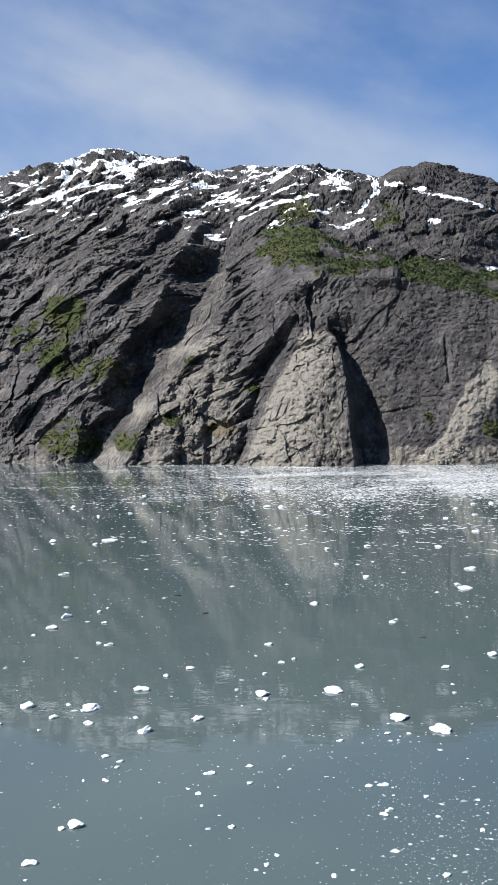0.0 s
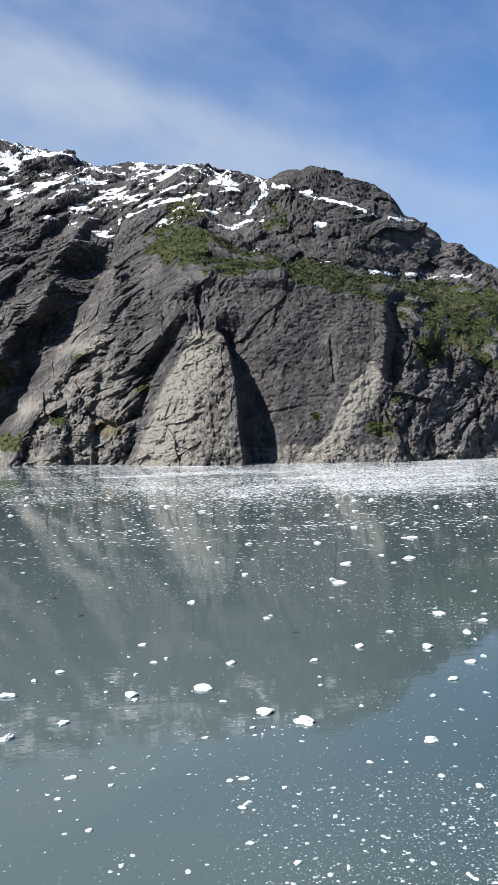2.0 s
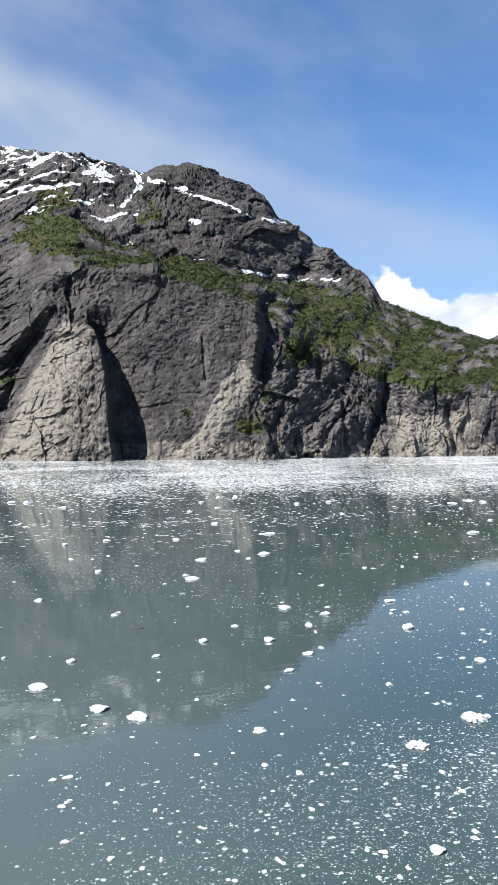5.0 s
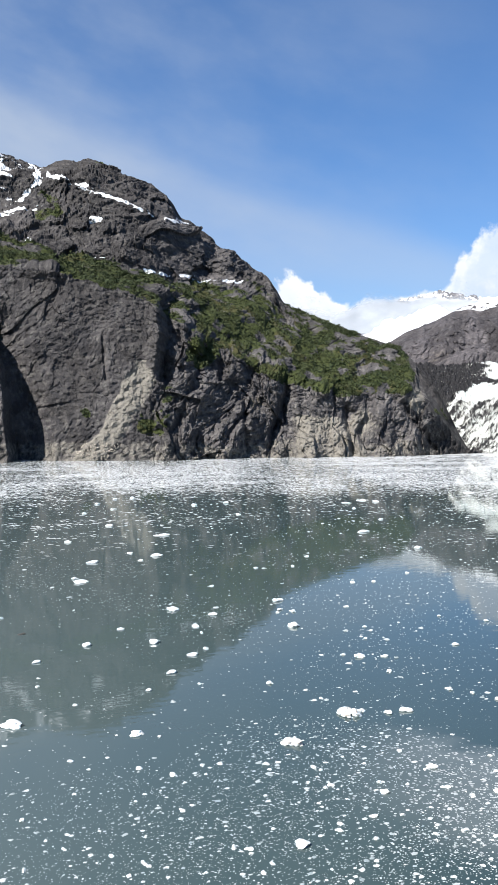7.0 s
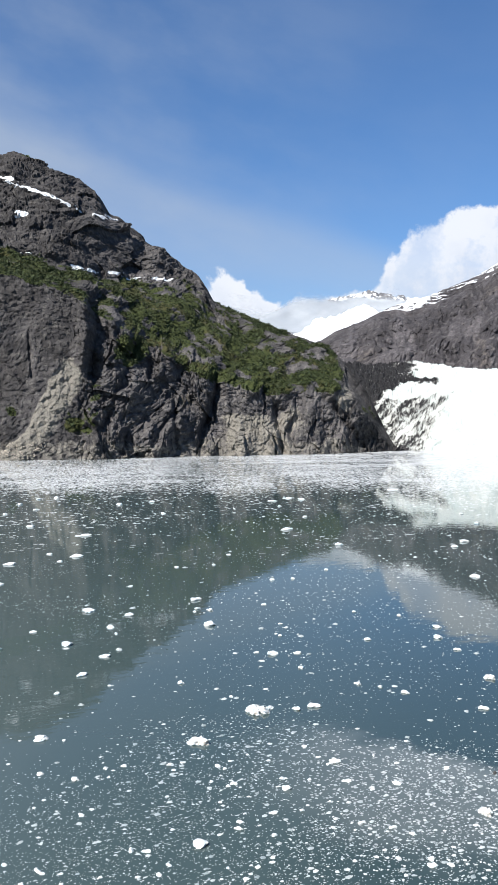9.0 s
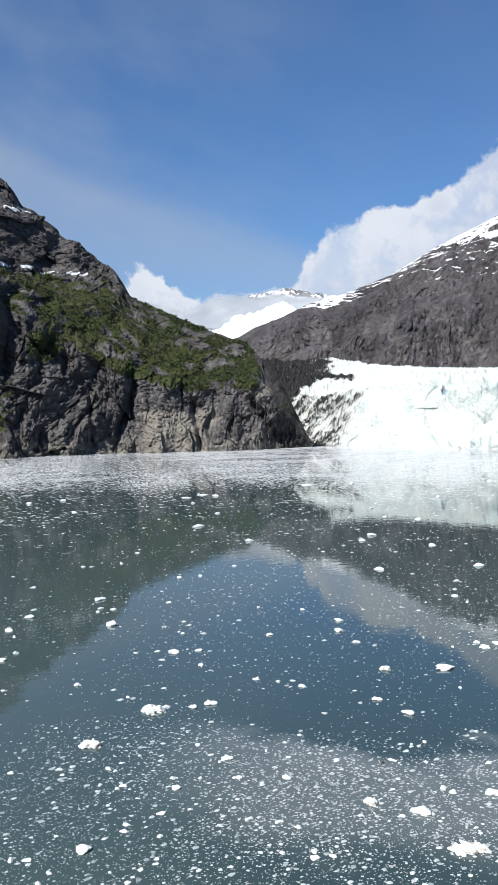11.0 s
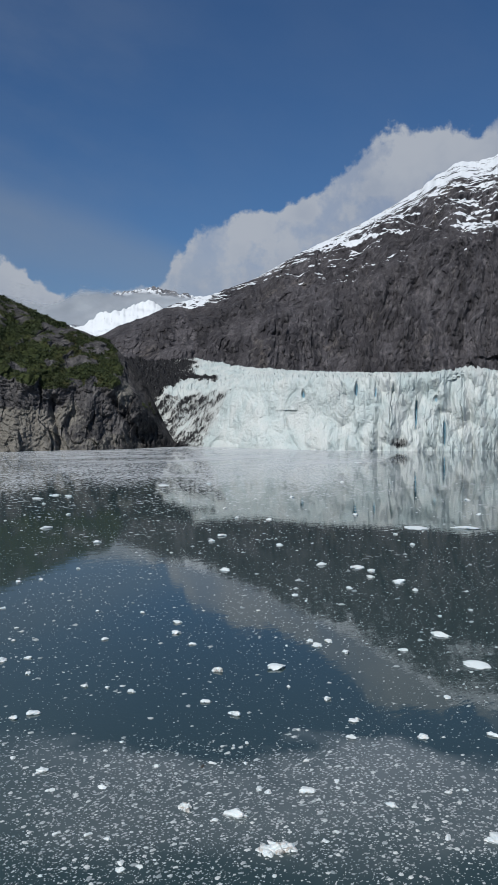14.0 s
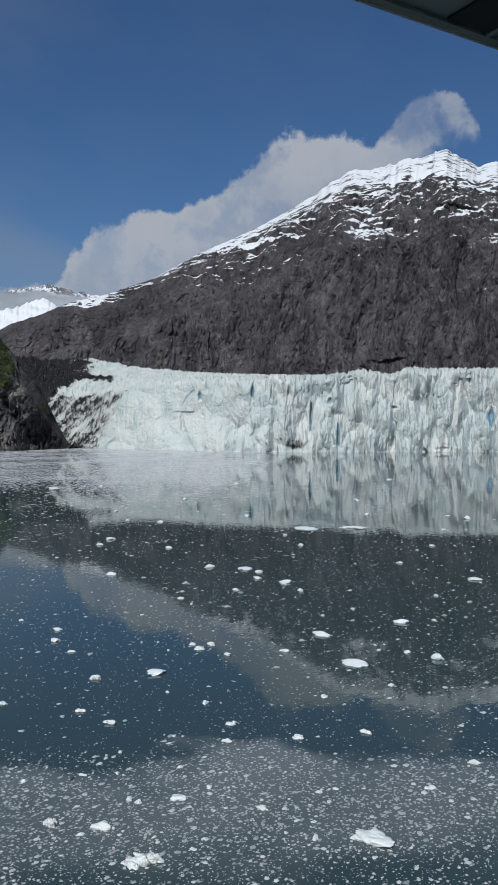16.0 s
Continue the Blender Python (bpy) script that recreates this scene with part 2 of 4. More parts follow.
rock_near = rock_material("cliff_rock", (0.030, 0.029, 0.031, 1), (0.052, 0.049, 0.050, 1), (0.105, 0.099, 0.094, 1), (0.19, 0.177, 0.153, 1))
rock_far = rock_material("dark_slate", (0.036, 0.034, 0.038, 1), (0.057, 0.053, 0.057, 1), (0.110, 0.102, 0.105, 1), (0.135, 0.116, 0.102, 1), (1, 1, 0.45), 0.5)
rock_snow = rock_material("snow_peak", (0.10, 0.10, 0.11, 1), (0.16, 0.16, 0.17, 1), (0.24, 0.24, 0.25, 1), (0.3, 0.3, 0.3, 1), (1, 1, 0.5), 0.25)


def water_material():
    m, n = material("silty_sea_water")
    co = n.add("NewGeometry").outputs["Position"]
    sep = n.add("SeparateXYZ", {0: co})
    x, y = sep.outputs[0], sep.outputs[1]
    r = n.math("SQRT", n.math("ADD", n.math("MULTIPLY", x, x), n.math("MULTIPLY", y, y)))
    az = n.math("MULTIPLY", n.math("ARCTAN2", n.math("MULTIPLY", x, -1.0), y), 57.2958)
    silt = n.step(az, -34.0, -8.0)
    body = n.mix(n.noise(co, 0.012, 3), n.mix(silt, (0.037, 0.053, 0.051, 1), (0.054, 0.070, 0.068, 1)), n.mix(silt, (0.027, 0.046, 0.050, 1), (0.043, 0.064, 0.070, 1)))
    body = n.mix(n.step(az, -38.0, -50.0), body, (0.024, 0.040, 0.042, 1))
    # ice slush: a fine white speckle that the current gathers in bands
    flow = n.noise(n.add("Mapping", {"Vector": co, "Scale": (0.35, 1.0, 1.0), "Rotation": (0, 0, 0.5)}).outputs[0], 0.02, 5, 0.6)
    far = n.math("MULTIPLY", n.math("MULTIPLY", n.step(r, 210.0, 320.0), n.math("SUBTRACT", 1.5, n.math("MULTIPLY", n.step(az, -10.0, 12.0), 1.4))), n.math("SUBTRACT", 1.0, n.math("MULTIPLY", n.step(az, -49.0, -57.0), 0.9)))
    q = n.math("ADD", n.math("MULTIPLY", x, 0.74), n.math("MULTIPLY", y, 0.67))
    q = n.math("ADD", q, n.math("MULTIPLY", n.math("SUBTRACT", n.noise(co, 0.045, 4, 0.6), 0.5), 26.0))
    near = n.math("MULTIPLY", n.math("MULTIPLY", n.step(q, 66.5, 63.0), n.step(az, -34.0, -46.0)), n.step(q, 47.0, 56.0))
    band = n.noise(n.add("CombineXYZ", {0: n.math("MULTIPLY", az, 0.09), 1: n.math("DIVIDE", 420.0, r), 2: 0.0}).outputs[0], 1.6, 5, 0.6)
    band = n.math("ADD", n.math("MULTIPLY", n.step(band, 0.42, 0.58), 0.55), n.math("MULTIPLY", n.step(r, 265.0, 330.0), 0.5))
    far = n.math("MULTIPLY", far, band)
    streak = n.step(flow, 0.50, 0.66)
    dens = n.math("ADD", n.math("MULTIPLY", far, n.math("ADD", 0.50, n.math("MULTIPLY", streak, 0.45))), n.math("MULTIPLY", near, 0.5))
    dens = n.math("ADD", dens, n.math("MULTIPLY", streak, 0.16), clamp=True)
    cell = n.add("TexVoronoi", {"Vector": co, "Scale": 0.95})
    grain = n.add("TexVoronoi", {"Vector": co, "Scale": 3.6})
    lot = n.add("SeparateColor", {0: cell.outputs["Color"]}).outputs[0]
    lot2 = n.add("SeparateColor", {0: grain.outputs["Color"]}).outputs[1]
    coarse = n.math("MULTIPLY", n.step(cell.outputs["Distance"], 0.66, 0.50), n.math("LESS_THAN", lot, dens))
    tiny = n.math("MULTIPLY", n.step(grain.outputs["Distance"], 0.46, 0.30), n.math("LESS_THAN", lot2, n.math("MULTIPLY", dens, 0.9)))
    is_far = n.step(r, 130.0, 200.0)
    cover = n.math("ADD", n.math("MULTIPLY", coarse, is_far), n.math("ADD", n.math("MULTIPLY", tiny, 0.55), n.math("MULTIPLY", near, n.math("ADD", 0.05, n.math("MULTIPLY", n.step(flow, 0.35, 0.6), 0.18)))), clamp=True)
    film = n.math("MULTIPLY", n.math("MULTIPLY", n.step(r, 360.0, 500.0), n.math("SUBTRACT", 1.0, n.step(az, -48.0, -57.0))), n.step(az, -22.0, -34.0))
    raft = n.add("TexVoronoi", {"Vector": n.add("Mapping", {"Vector": co, "Scale": (0.7, 1.0, 1.0), "Rotation": (0, 0, -0.7)}).outputs[0], "Scale": 0.22})
    patch = n.add("SeparateColor", {0: raft.outputs["Color"]}).outputs[2]
    film = n.math("MULTIPLY", film, n.math("ADD", 0.06, n.math("MULTIPLY", n.math("MULTIPLY", n.step(flow, 0.3, 0.6), n.step(patch, 0.15, 0.6)), 0.72)))
    cover = n.math("MULTIPLY", n.math("MAXIMUM", cover, film), 0.85)
    ripple = n.noise(n.add("Mapping", {"Vector": co, "Scale": (0.5, 1.0, 1.0), "Rotation": (0, 0, 0.4)}).outputs[0], 0.55, 4, 0.55)
    bump = n.add("Bump", {"Strength": 0.04, "Distance": 0.25, "Height": ripple})
    sea = n.add("BsdfPrincipled", {"Base Color": body, "Roughness": 0.018, "IOR": 1.333, "Normal": bump})
    slush = n.add("BsdfPrincipled", {"Base Color": (0.40, 0.415, 0.425, 1), "Roughness": 0.7})
    mixed = n.add("MixShader", {0: cover, 1: sea.outputs[0], 2: slush.outputs[0]})
    finish(n, mixed)
    return m


def ice_material(name, blue=False):
    m, n = material(name)
    co = n.add("TexCoord").outputs["Object"]
    n1, n2 = n.noise(co, 5.0 if blue else 2.0, 5), n.noise(co, 9.0, 5)
    c = n.mix(n1, (0.42, 0.47, 0.49, 1), (0.56, 0.58, 0.58, 1))
    if blue:
        c = n.mix(n.step(n1, 0.5, 0.68), c, (0.30, 0.27, 0.24, 1))
    bump = n.add("Bump", {"Strength": 0.35, "Distance": 0.08, "Height": n2})
    finish(n, n.add("BsdfPrincipled", {"Base Color": c, "Roughness": 0.5, "Normal": bump, "Subsurface Weight": 0.45, "Subsurface Radius": (0.25, 0.32, 0.36)}))
    return m


def glacier_material():
    m, n = material("glacier_ice")
    co = n.add("NewGeometry").outputs["Position"]
    tall = n.add("Mapping", {"Vector": co, "Scale": (1, 1, 0.4)}).outputs[0]
    crack, dirt = (n.add("Attribute", attribute_name=k).outputs["Fac"] for k in ("crack", "dirt"))
    n1, n2, n3 = n.noise(tall, 0.06, 6, 0.6), n.noise(tall, 0.35, 6, 0.65), n.noise(co, 1.4, 4, 0.6)
    c = n.mix(n.step(n1, 0.35, 0.65), (0.37, 0.42, 0.415, 1), (0.46, 0.48, 0.465, 1))
    b = n.step(n.math("ADD", crack, n.math("MULTIPLY", n.math("SUBTRACT", n2, 0.5), 0.8)), 0.45, 0.85)
    c = n.mix(n.math("MULTIPLY", b, 0.85), c, (0.10, 0.23, 0.31, 1))
    smear = n.step(n.math("ADD", dirt, n.math("MULTIPLY", n.math("SUBTRACT", n2, 0.5), 0.9)), 0.15, 0.7)
    c = n.mix(n.math("MULTIPLY", smear, 0.78), c, (0.19, 0.182, 0.17, 1))
    d = n.step(n.math("ADD", dirt, n.math("MULTIPLY", n.math("SUBTRACT", n2, 0.5), 1.5)), 0.40, 0.72)
    grit = n.mix(n.step(n3, 0.3, 0.6), (0.006, 0.006, 0.007, 1), (0.026, 0.026, 0.028, 1))
    grit = n.mix(n.math("MULTIPLY", n.step(n.noise(co, 0.32, 3, 0.6), 0.64, 0.72), 0.6), grit, (0.22, 0.23, 0.23, 1))
    c = n.mix(d, c, grit)
    h = n.math("ADD", n.math("MULTIPLY", n2, 2.5), n.math("MULTIPLY", n3, 0.8))
    bump = n.add("Bump", {"Strength": 0.7, "Distance": 1.2, "Height": h})
    finish(n, n.add("BsdfPrincipled", {"Base Color": c, "Roughness": 0.6, "Normal": bump, "Specular IOR Level": n.math("SUBTRACT", 0.3, n.math("MULTIPLY", d, 0.28))}))
    return m


def plain_material(name, colour, rough=0.6, metal=0.0):
    m, n = material(name)
    co = n.add("TexCoord").outputs["Object"]
    k = n.noise(co, 3.0, 5)
    c = n.mix(k, tuple(v * 0.8 for v in colour) + (1,), tuple(min(v * 1.15, 1) for v in colour) + (1,))
    bump = n.add("Bump", {"Strength": 0.15, "Distance": 0.01, "Height": n.noise(co, 30.0, 3)})
    finish(n, n.add("BsdfPrincipled", {"Base Color": c, "Roughness": rough, "Metallic": metal, "Normal": bump}))
    return m


sea_mat, ice_mat, dirty_ice_mat, glacier_mat = water_material(), ice_material("floating_ice"), ice_material("gritty_ice", True), glacier_material()

# ---- the sea ----
def build_sea():
    ring = np.concatenate([[0.5], np.geomspace(20, 4900, 60)])
    az = np.linspace(0, 2 * np.pi, 97)
    rr, aa = np.meshgrid(ring, az, indexing="ij")
    ob = sheet("water", -np.sin(aa) * rr, np.cos(aa) * rr, np.zeros_like(rr), {}, sea_mat)
    tagged(ob, "calm grey-green fjord water with drifting slush and mirrored cliffs", "water", kind="structure")


build_sea()

# ---- near mountain ----
KNOTS = [24, 17, 13, 10, 5, 0.5, -3.4, -6.5, -10.5, -14.3, -17, -18.4, -22, -25, -28, -31, -34.8, -37.1, -38.7, -39.3, -40.2]
SHORE = [1010, 872, 782, 724, 668, 629, 606, 594, 585, 578, 578, 585, 608, 622, 634, 647, 670, 705, 745, 763, 775]
LIP_EL = [9, 9, 9, 9, 9, 9.2, 10.5, 10.8, 10.6, 9.8, 8.7, 7.75, 5.6, 3.9, 2.6, 2.3, 2.4, 0.9, -1.3, -1.75, -2.2]
LIP_IN = [190, 180, 170, 160, 130, 100, 62, 48, 45, 45, 45, 48, 55, 48, 34, 30, 28, 20, 9, 4, 2]
BACK_EL = [13.4, 13.4, 13.4, 13.5, 13.8, 13.8, 14.1, 12.9, 11.7, 10.95, 10.45, 10.3, 9.85, 8.9, 5.6, 4.9, 4.0, 1.6, -1.1, -1.7, -2.2]
BACK_IN = [110, 110, 110, 110, 115, 120, 130, 125, 110, 105, 110, 120, 150, 150, 110, 90, 70, 30, 12, 6, 3]
CREST_KNOTS = [24, 16.8, 14.9, 12.7, 10.1, 7.6, 5.2, 2.3, 0, -3.5, -6, -8.3, -9.4, -10.7, -12.6, -14.1, -15.6, -17.1, -18.3, -19, -21.1, -23.5, -25.1, -25.8, -26.3, -28.7, -30.8, -32.8, -34, -35.2, -37.1, -38.7, -39.3, -40.2]
CREST_EL = [16.0, 17.05, 17.65, 18.4, 19.1, 19.1, 18.8, 18.0, 18.25, 18.2, 18.05, 17.4, 17.15, 17.75, 18.05, 17.8, 17.2, 16.6, 15.75, 14.5, 13.1, 11.4, 10.65, 9.7, 8.7, 7.65, 6.85, 6.1, 5.75, 4.85, 2.5, -0.8, -1.7, -2.2]

# courses of gullies (line, half width in degrees, depth in metres) on the face: bearing and rise in degrees
GULLIES = [
    ([(0.6, 15.2), (1.3, 14.3), (2.7, 11.5), (4.4, 8.4), (6.3, 6.0), (7.9, 3.3), (9.6, 0.6), (10.8, -1.4)], 2.2, 52),
    ([(4.3, 15.1), (5.8, 13.0), (7.4, 11.9), (9.2, 8.4)], 0.9, 12),
    ([(14.4, 13.2), (15.4, 11.3), (17.0, 9.4)], 1.3, 16),
    ([(7.2, 10.2), (7.7, 7.6), (7.5, 4.9)], 0.6, 9),
    ([(11.2, 7.0), (10.1, 4.9), (11.5, 2.9), (15.0, -0.2)], 0.8, 12),
    ([(-4.3, 8.6), (-2.7, 6.7), (-1.5, 5.1), (-0.6, 2.5), (1.0, -2.0)], 0.75, 12),
    ([(0.8, 7.5), (2.2, 5.3), (3.0, 2.0), (2.6, -2.0)], 0.45, 9),
    ([(4.6, 6.0), (5.2, 3.0), (4.6, 0.0), (4.8, -2.0)], 0.45, 9),
    ([(-18.0, 9.4), (-18.4, 6.2), (-18.0, 3.6)], 0.65, 22),
    ([(-22.0, 7.6), (-20.6, 4.8), (-20.2, 3.4), (-18.6, -0.5)], 0.4, 6),
    ([(-23.7, 3.0), (-23.8, 0.2), (-23.9, -2.3)], 0.22, 7),
    ([(-27.0, 4.4), (-26.6, 2.2), (-25.7, -0.2), (-25.6, -2.3)], 0.32, 13),
    ([(-30.6, 2.2), (-31.3, -0.5), (-31.4, -2.3)], 0.3, 11),
    ([(-13.8, 6.8), (-14.0, 3.4)], 0.14, 3),
    ([(-33.0, 3.6), (-35.0, 1.2), (-36.4, -1.0), (-37.2, -2.2)], 0.3, 7),
    ([(-8.6, 12.9), (-6.6, 14.6), (-5.5, 15.6)], 0.5, 10),
]
# spurs that stand out from the face
SPURS = [
    ([(3.6, 13.8), (5.2, 11.2), (6.6, 8.8), (8.4, 6.4), (10.2, 3.8)], 1.4, 15),
    ([(0.3, 7.6), (1.6, 5.2), (3.6, 3.2), (5.7, 0.3)], 0.9, 12),
    ([(4.2, 5.2), (6.8, 2.1), (8.5, -1.2)], 0.8, 12),
    ([(-3.0, 8.0), (-1.4, 6.6), (0.4, 4.4)], 0.6, 8),
    ([(3.0, 14.6), (5.0, 11.6), (6.4, 9.0)], 0.9, 14),
    ([(11.0, 12.0), (13.0, 9.0), (15.0, 6.0)], 1.0, 12),
    ([(-28.0, 1.8), (-28.4, -2.0)], 1.2, 6),
    ([(-33.0, 1.0), (-33.4, -2.0)], 1.2, 6),
]
SNOW_STREAKS = [
    ([(-10.2, 16.5), (-12.3, 16.05), (-14.5, 15.25), (-17.2, 14.5), (-19.3, 13.9)], 0.17),
    ([(-12.1, 16.1), (-13.2, 15.6)], 0.3),
    ([(-8.7, 17.0), (-9.6, 16.2), (-8.2, 15.3)], 0.2),
    ([(-13.0, 14.1), (-13.6, 14.0)], 0.2), ([(-8.5, 12.6), (-8.7, 12.5)], 0.2), ([(-12.9, 11.35), (-13.7, 11.15)], 0.13),
    ([(-16.4, 10.65), (-18.2, 10.45)], 0.16), ([(-19.0, 10.55), (-20.0, 10.35)], 0.18), ([(-1.6, 14.5), (-3.1, 14.1)], 0.2),
    ([(1.2, 15.4), (1.0, 14.6)], 0.2), ([(9.4, 14.1), (10.2, 14.0)], 0.2), ([(3.0, 16.4), (0.2, 15.0)], 0.16), ([(-20.4, 10.1), (-23.2, 9.75)], 0.1),
]


def build_near_mountain():
    az = np.linspace(22.5, -40.0, 1180)
    shore = along(KNOTS, SHORE, az, 1.0)
    lip_r = shore + along(KNOTS, LIP_IN, az, 1.0)
    lip_z = rise(along(KNOTS, LIP_EL, az), lip_r)
    back_r = lip_r + along(KNOTS, BACK_IN, az, 1.0)
    back_z = rise(along(KNOTS, BACK_EL, az), back_r)
    crest_r = back_r + along([24, 0, -10, -17, -22, -25.6, -26.6, -30, -35, -38, -40], [260, 240, 230, 200, 150, 90, 75, 60, 40, 10, 4], az, 0.6)
    crest_z = rise(along(CREST_KNOTS, CREST_EL, az, 0.22) - 0.1, crest_r)
    lip_z, back_z = np.maximum(lip_z, 1.0), np.maximum(back_z, 1.5)
    mid_r, mid_z = back_r * 0.56 + crest_r * 0.44, back_z * 0.36 + crest_z * 0.64
    foot_r, foot_z = shore - 4, np.full_like(az, -8.0)
    r, z = loft([(foot_r, foot_z), (shore, np.full_like(az, 0.5)), (lip_r, lip_z), (back_r, back_z), (mid_r, mid_z), (crest_r, crest_z),
                 (crest_r + 120, crest_z - 25), (crest_r + 420, crest_z * 0.55), (crest_r + 700, -8.0 + 0 * az)], [6, 200, 90, 60, 60, 14, 14, 10], az)
    r, z = soften(r, 5), soften(z, 5)
    A = np.broadcast_to(az, r.shape)
    E = np.degrees(np.arctan2(z - EYE, r))
    U = np.broadcast_to(shore * np.radians(az), r.shape) + 0.25 * (r - shore[None]) * np.radians(A)
    # the wandering of all drawn lines
    wa = 0.42 * fbm(U / 60, z / 60, r / 60, 5)
    we = 0.42 * fbm(U / 60 + 40, z / 60, r / 60, 5)
    a, e = A + wa, E + we
    S = z + 0.6 * (r - shore[None])
    wall = smooth01(-A, 5.0, 8.5) * smooth01(-A, 17.5, 16.5) * smooth01(E, 11.6, 9.4)      # the great smooth wall
    rough = 1.0 - 0.85 * wall
    upper = smooth01(E - along(KNOTS, BACK_EL, az)[None], -0.4, 1.2)

    def relief(lean, seed, cols):
        """Broken rock whose ribs lean from the upright: long ridges, then blocks of four sizes."""
        u, s_, zz, ro = U[:, cols], S[:, cols], z[:, cols], rough[:, cols]
        p, q = u * math.cos(lean) + s_ * math.sin(lean), s_ * math.cos(lean) - u * math.sin(lean)
        flat_ = 0 * p + seed
        p, q = p + 20 * fbm(p / 75, q / 75, flat_, 3), q + 20 * fbm(p / 75 + 31, q / 75, flat_, 3)
        broken = smooth01(fbm(p / 55, q / 80, flat_ + 9, 2), -0.35, 0.35)
        long_ = fbm(p / 88, q / 210, flat_ + 1, 2, 0.5, True) - 0.38
        short = fbm(p / 34, q / 70, flat_ + 2, 3, 0.55, True) - 0.36
        wide, mid_, small = facets(p, q / 2.0, 31, 0.50, 2.6, seed), facets(p + 0.25 * q, q / 1.7, 14, 0.60, 1.5, seed + 1), facets(p - 0.2 * q, q / 1.5, 6.5, 0.66, 0.8, seed + 2)
        tiny = facets(p, q / 1.2, 3.0, 0.7, 0.4, seed + 3)
        ridges = 24 * long_ * smooth01(zz, -14, 35) * (1 + 0.7 * smooth01(A[:, cols], 3.0, 8.0)) * (1 - 0.45 * upper[:, cols])
        return ridges * ro + 7.5 * short * (0.2 + 0.8 * ro) + wide * (0.12 + 0.88 * ro) + mid_ * (0.45 + 0.55 * broken) * (0.1 + 0.9 * ro) \
            + small * (0.35 + 0.65 * broken) * (0.2 + 0.8 * ro) + tiny * (0.45 + 0.55 * ro)

    # leaning ribs on the great spur, upright ones beyond it
    side = smooth01(A, -4.5, 0.5)
    spur, beyond = slice(0, int(np.argmax(az < -4.6))), slice(int(np.argmax(az < 0.6)), len(az))
    out = np.zeros_like(r)
    out[:, spur] += side[:, spur] * relief(0.66, 3, spur)
    out[:, beyond] += (1 - side[:, beyond]) * relief(0.10, 43, beyond)
    out += 0.9 * wall * fbm(U / 9.0 + 0.8 * fbm(U / 30, S / 30, 0 * r, 3), S / 60, 0 * r + 6, 4, 0.6, True) + 0.9 * fbm(U / 4.0, S / 3.0, r / 6.0, 3)
    out += (0.4 + 0.6 * rough) * (2.6 * fbm(U / 9, S / 12, 0 * r + 2, 4, 0.6, True) + 1.6 * fbm((U + 0.6 * S) / 16, S / 16, 0 * r + 12, 3, 0.6, True))
    cp, cd = np.where(side > 0.5, U * 0.79 + S * 0.61, U), np.where(side > 0.5, S * 0.79 - U * 0.61, S)
    grassy = smooth01(E - along(KNOTS, LIP_EL, az)[None], -0.2, 0.4) * smooth01(along(KNOTS, BACK_EL, az)[None] - E, -0.3, 0.3) * smooth01(-A, -0.8, 1.0)
    grassy = np.maximum(grassy, smooth01(-A, 25, 27.5) * smooth01(E - along(KNOTS, LIP_EL, az)[None], -0.2, 0.6))
    out *= 1 - 0.5 * grassy
    out *= 1 - 0.2 * smooth01(-A, 24.0, 27.5) * smooth01(2.6 - E, 0, 1)
    for line, width, depth in GULLIES:
        d, t = polyline_distance(a, e, line)
        # which side: the left wall drops steeply, the right flank runs out long
        mid = np.interp(e, *zip(*sorted((q[1], q[0]) for q in line)))
        w = np.where(a > mid, width * (1.5 if depth > 30 else 1.0), width * (0.9 if depth > 30 else 1.6))
        if depth > 30:
            out *= 1 - 0.3 * np.clip(1 - d / w, 0, 1)
            couloir = a - mid
        out -= depth * np.clip(1 - d / w, 0, 1) ** 1.1 * smooth01(t, -0.02, 0.3)
    high = smooth01(E - along(KNOTS, BACK_EL, az)[None], 0.0, 1.0) * smooth01(-A, -3.0, 2.0)
    out *= 1 - 0.12 * high
    for line, width, depth in SPURS:
        d, t = polyline_distance(a, e, line)
        out += depth * np.clip(1 - d / width, 0, 1)
    # the pale buttress: a cone that leans on the wall
    s = np.clip((7.2 - e) / 9.4, 0, 1)
    left, right = -4.3 + 4.9 * s ** 0.8, -5.9 - 1.9 * s ** 0.5
    u = (a - right) / (left - right)
    inside = (u > -0.04) & (u < 1.04) & (e < 7.3)
    but = np.where(inside, np.clip((1.04 - u) / 0.96, 0, 1) ** 0.7 * smooth01(u, -0.03, 0.05) * (11 + 20 * s ** 0.4), 0) * smooth01(7.3 - e, 0, 0.8)
    out = np.where(but > 0, out * 0.9 + 2.5 * fbm(U / 11, S / 60, 0 * r + 3, 3, 0.6, True), out)
    out += but
    d, t = polyline_distance(a, e, [(-6.8, 6.8), (-8.0, 3.2), (-8.9, 0.5), (-8.7, -2.4)])
    out -= 17 * np.clip(1 - d / 1.75, 0, 1) * smooth01(-u, -0.05, 0.05)
    # the rubble fan of the fresh rock fall
    top = np.clip((4.7 - E) / 7.0, 0, 1)
    jag = 0.5 * fbm(U / 18, z / 18, 0 * r + 4, 4)
    fan_l = np.interp(top, [0, 0.36, 0.76, 1.0], [-16.1, -14.8, -13.2, -11.6]) + jag
    fan_r = np.interp(top, [0, 0.2, 0.7, 1.0], [-16.3, -17.2, -15.2, -13.4]) + 0.8 * jag
    fan = np.clip(np.minimum(smooth01(a, fan_r - 1.1, fan_r + 0.4), smooth01(-a, -fan_l - 0.25, -fan_l + 0.35)), 0, 1) * (E < 4.7)
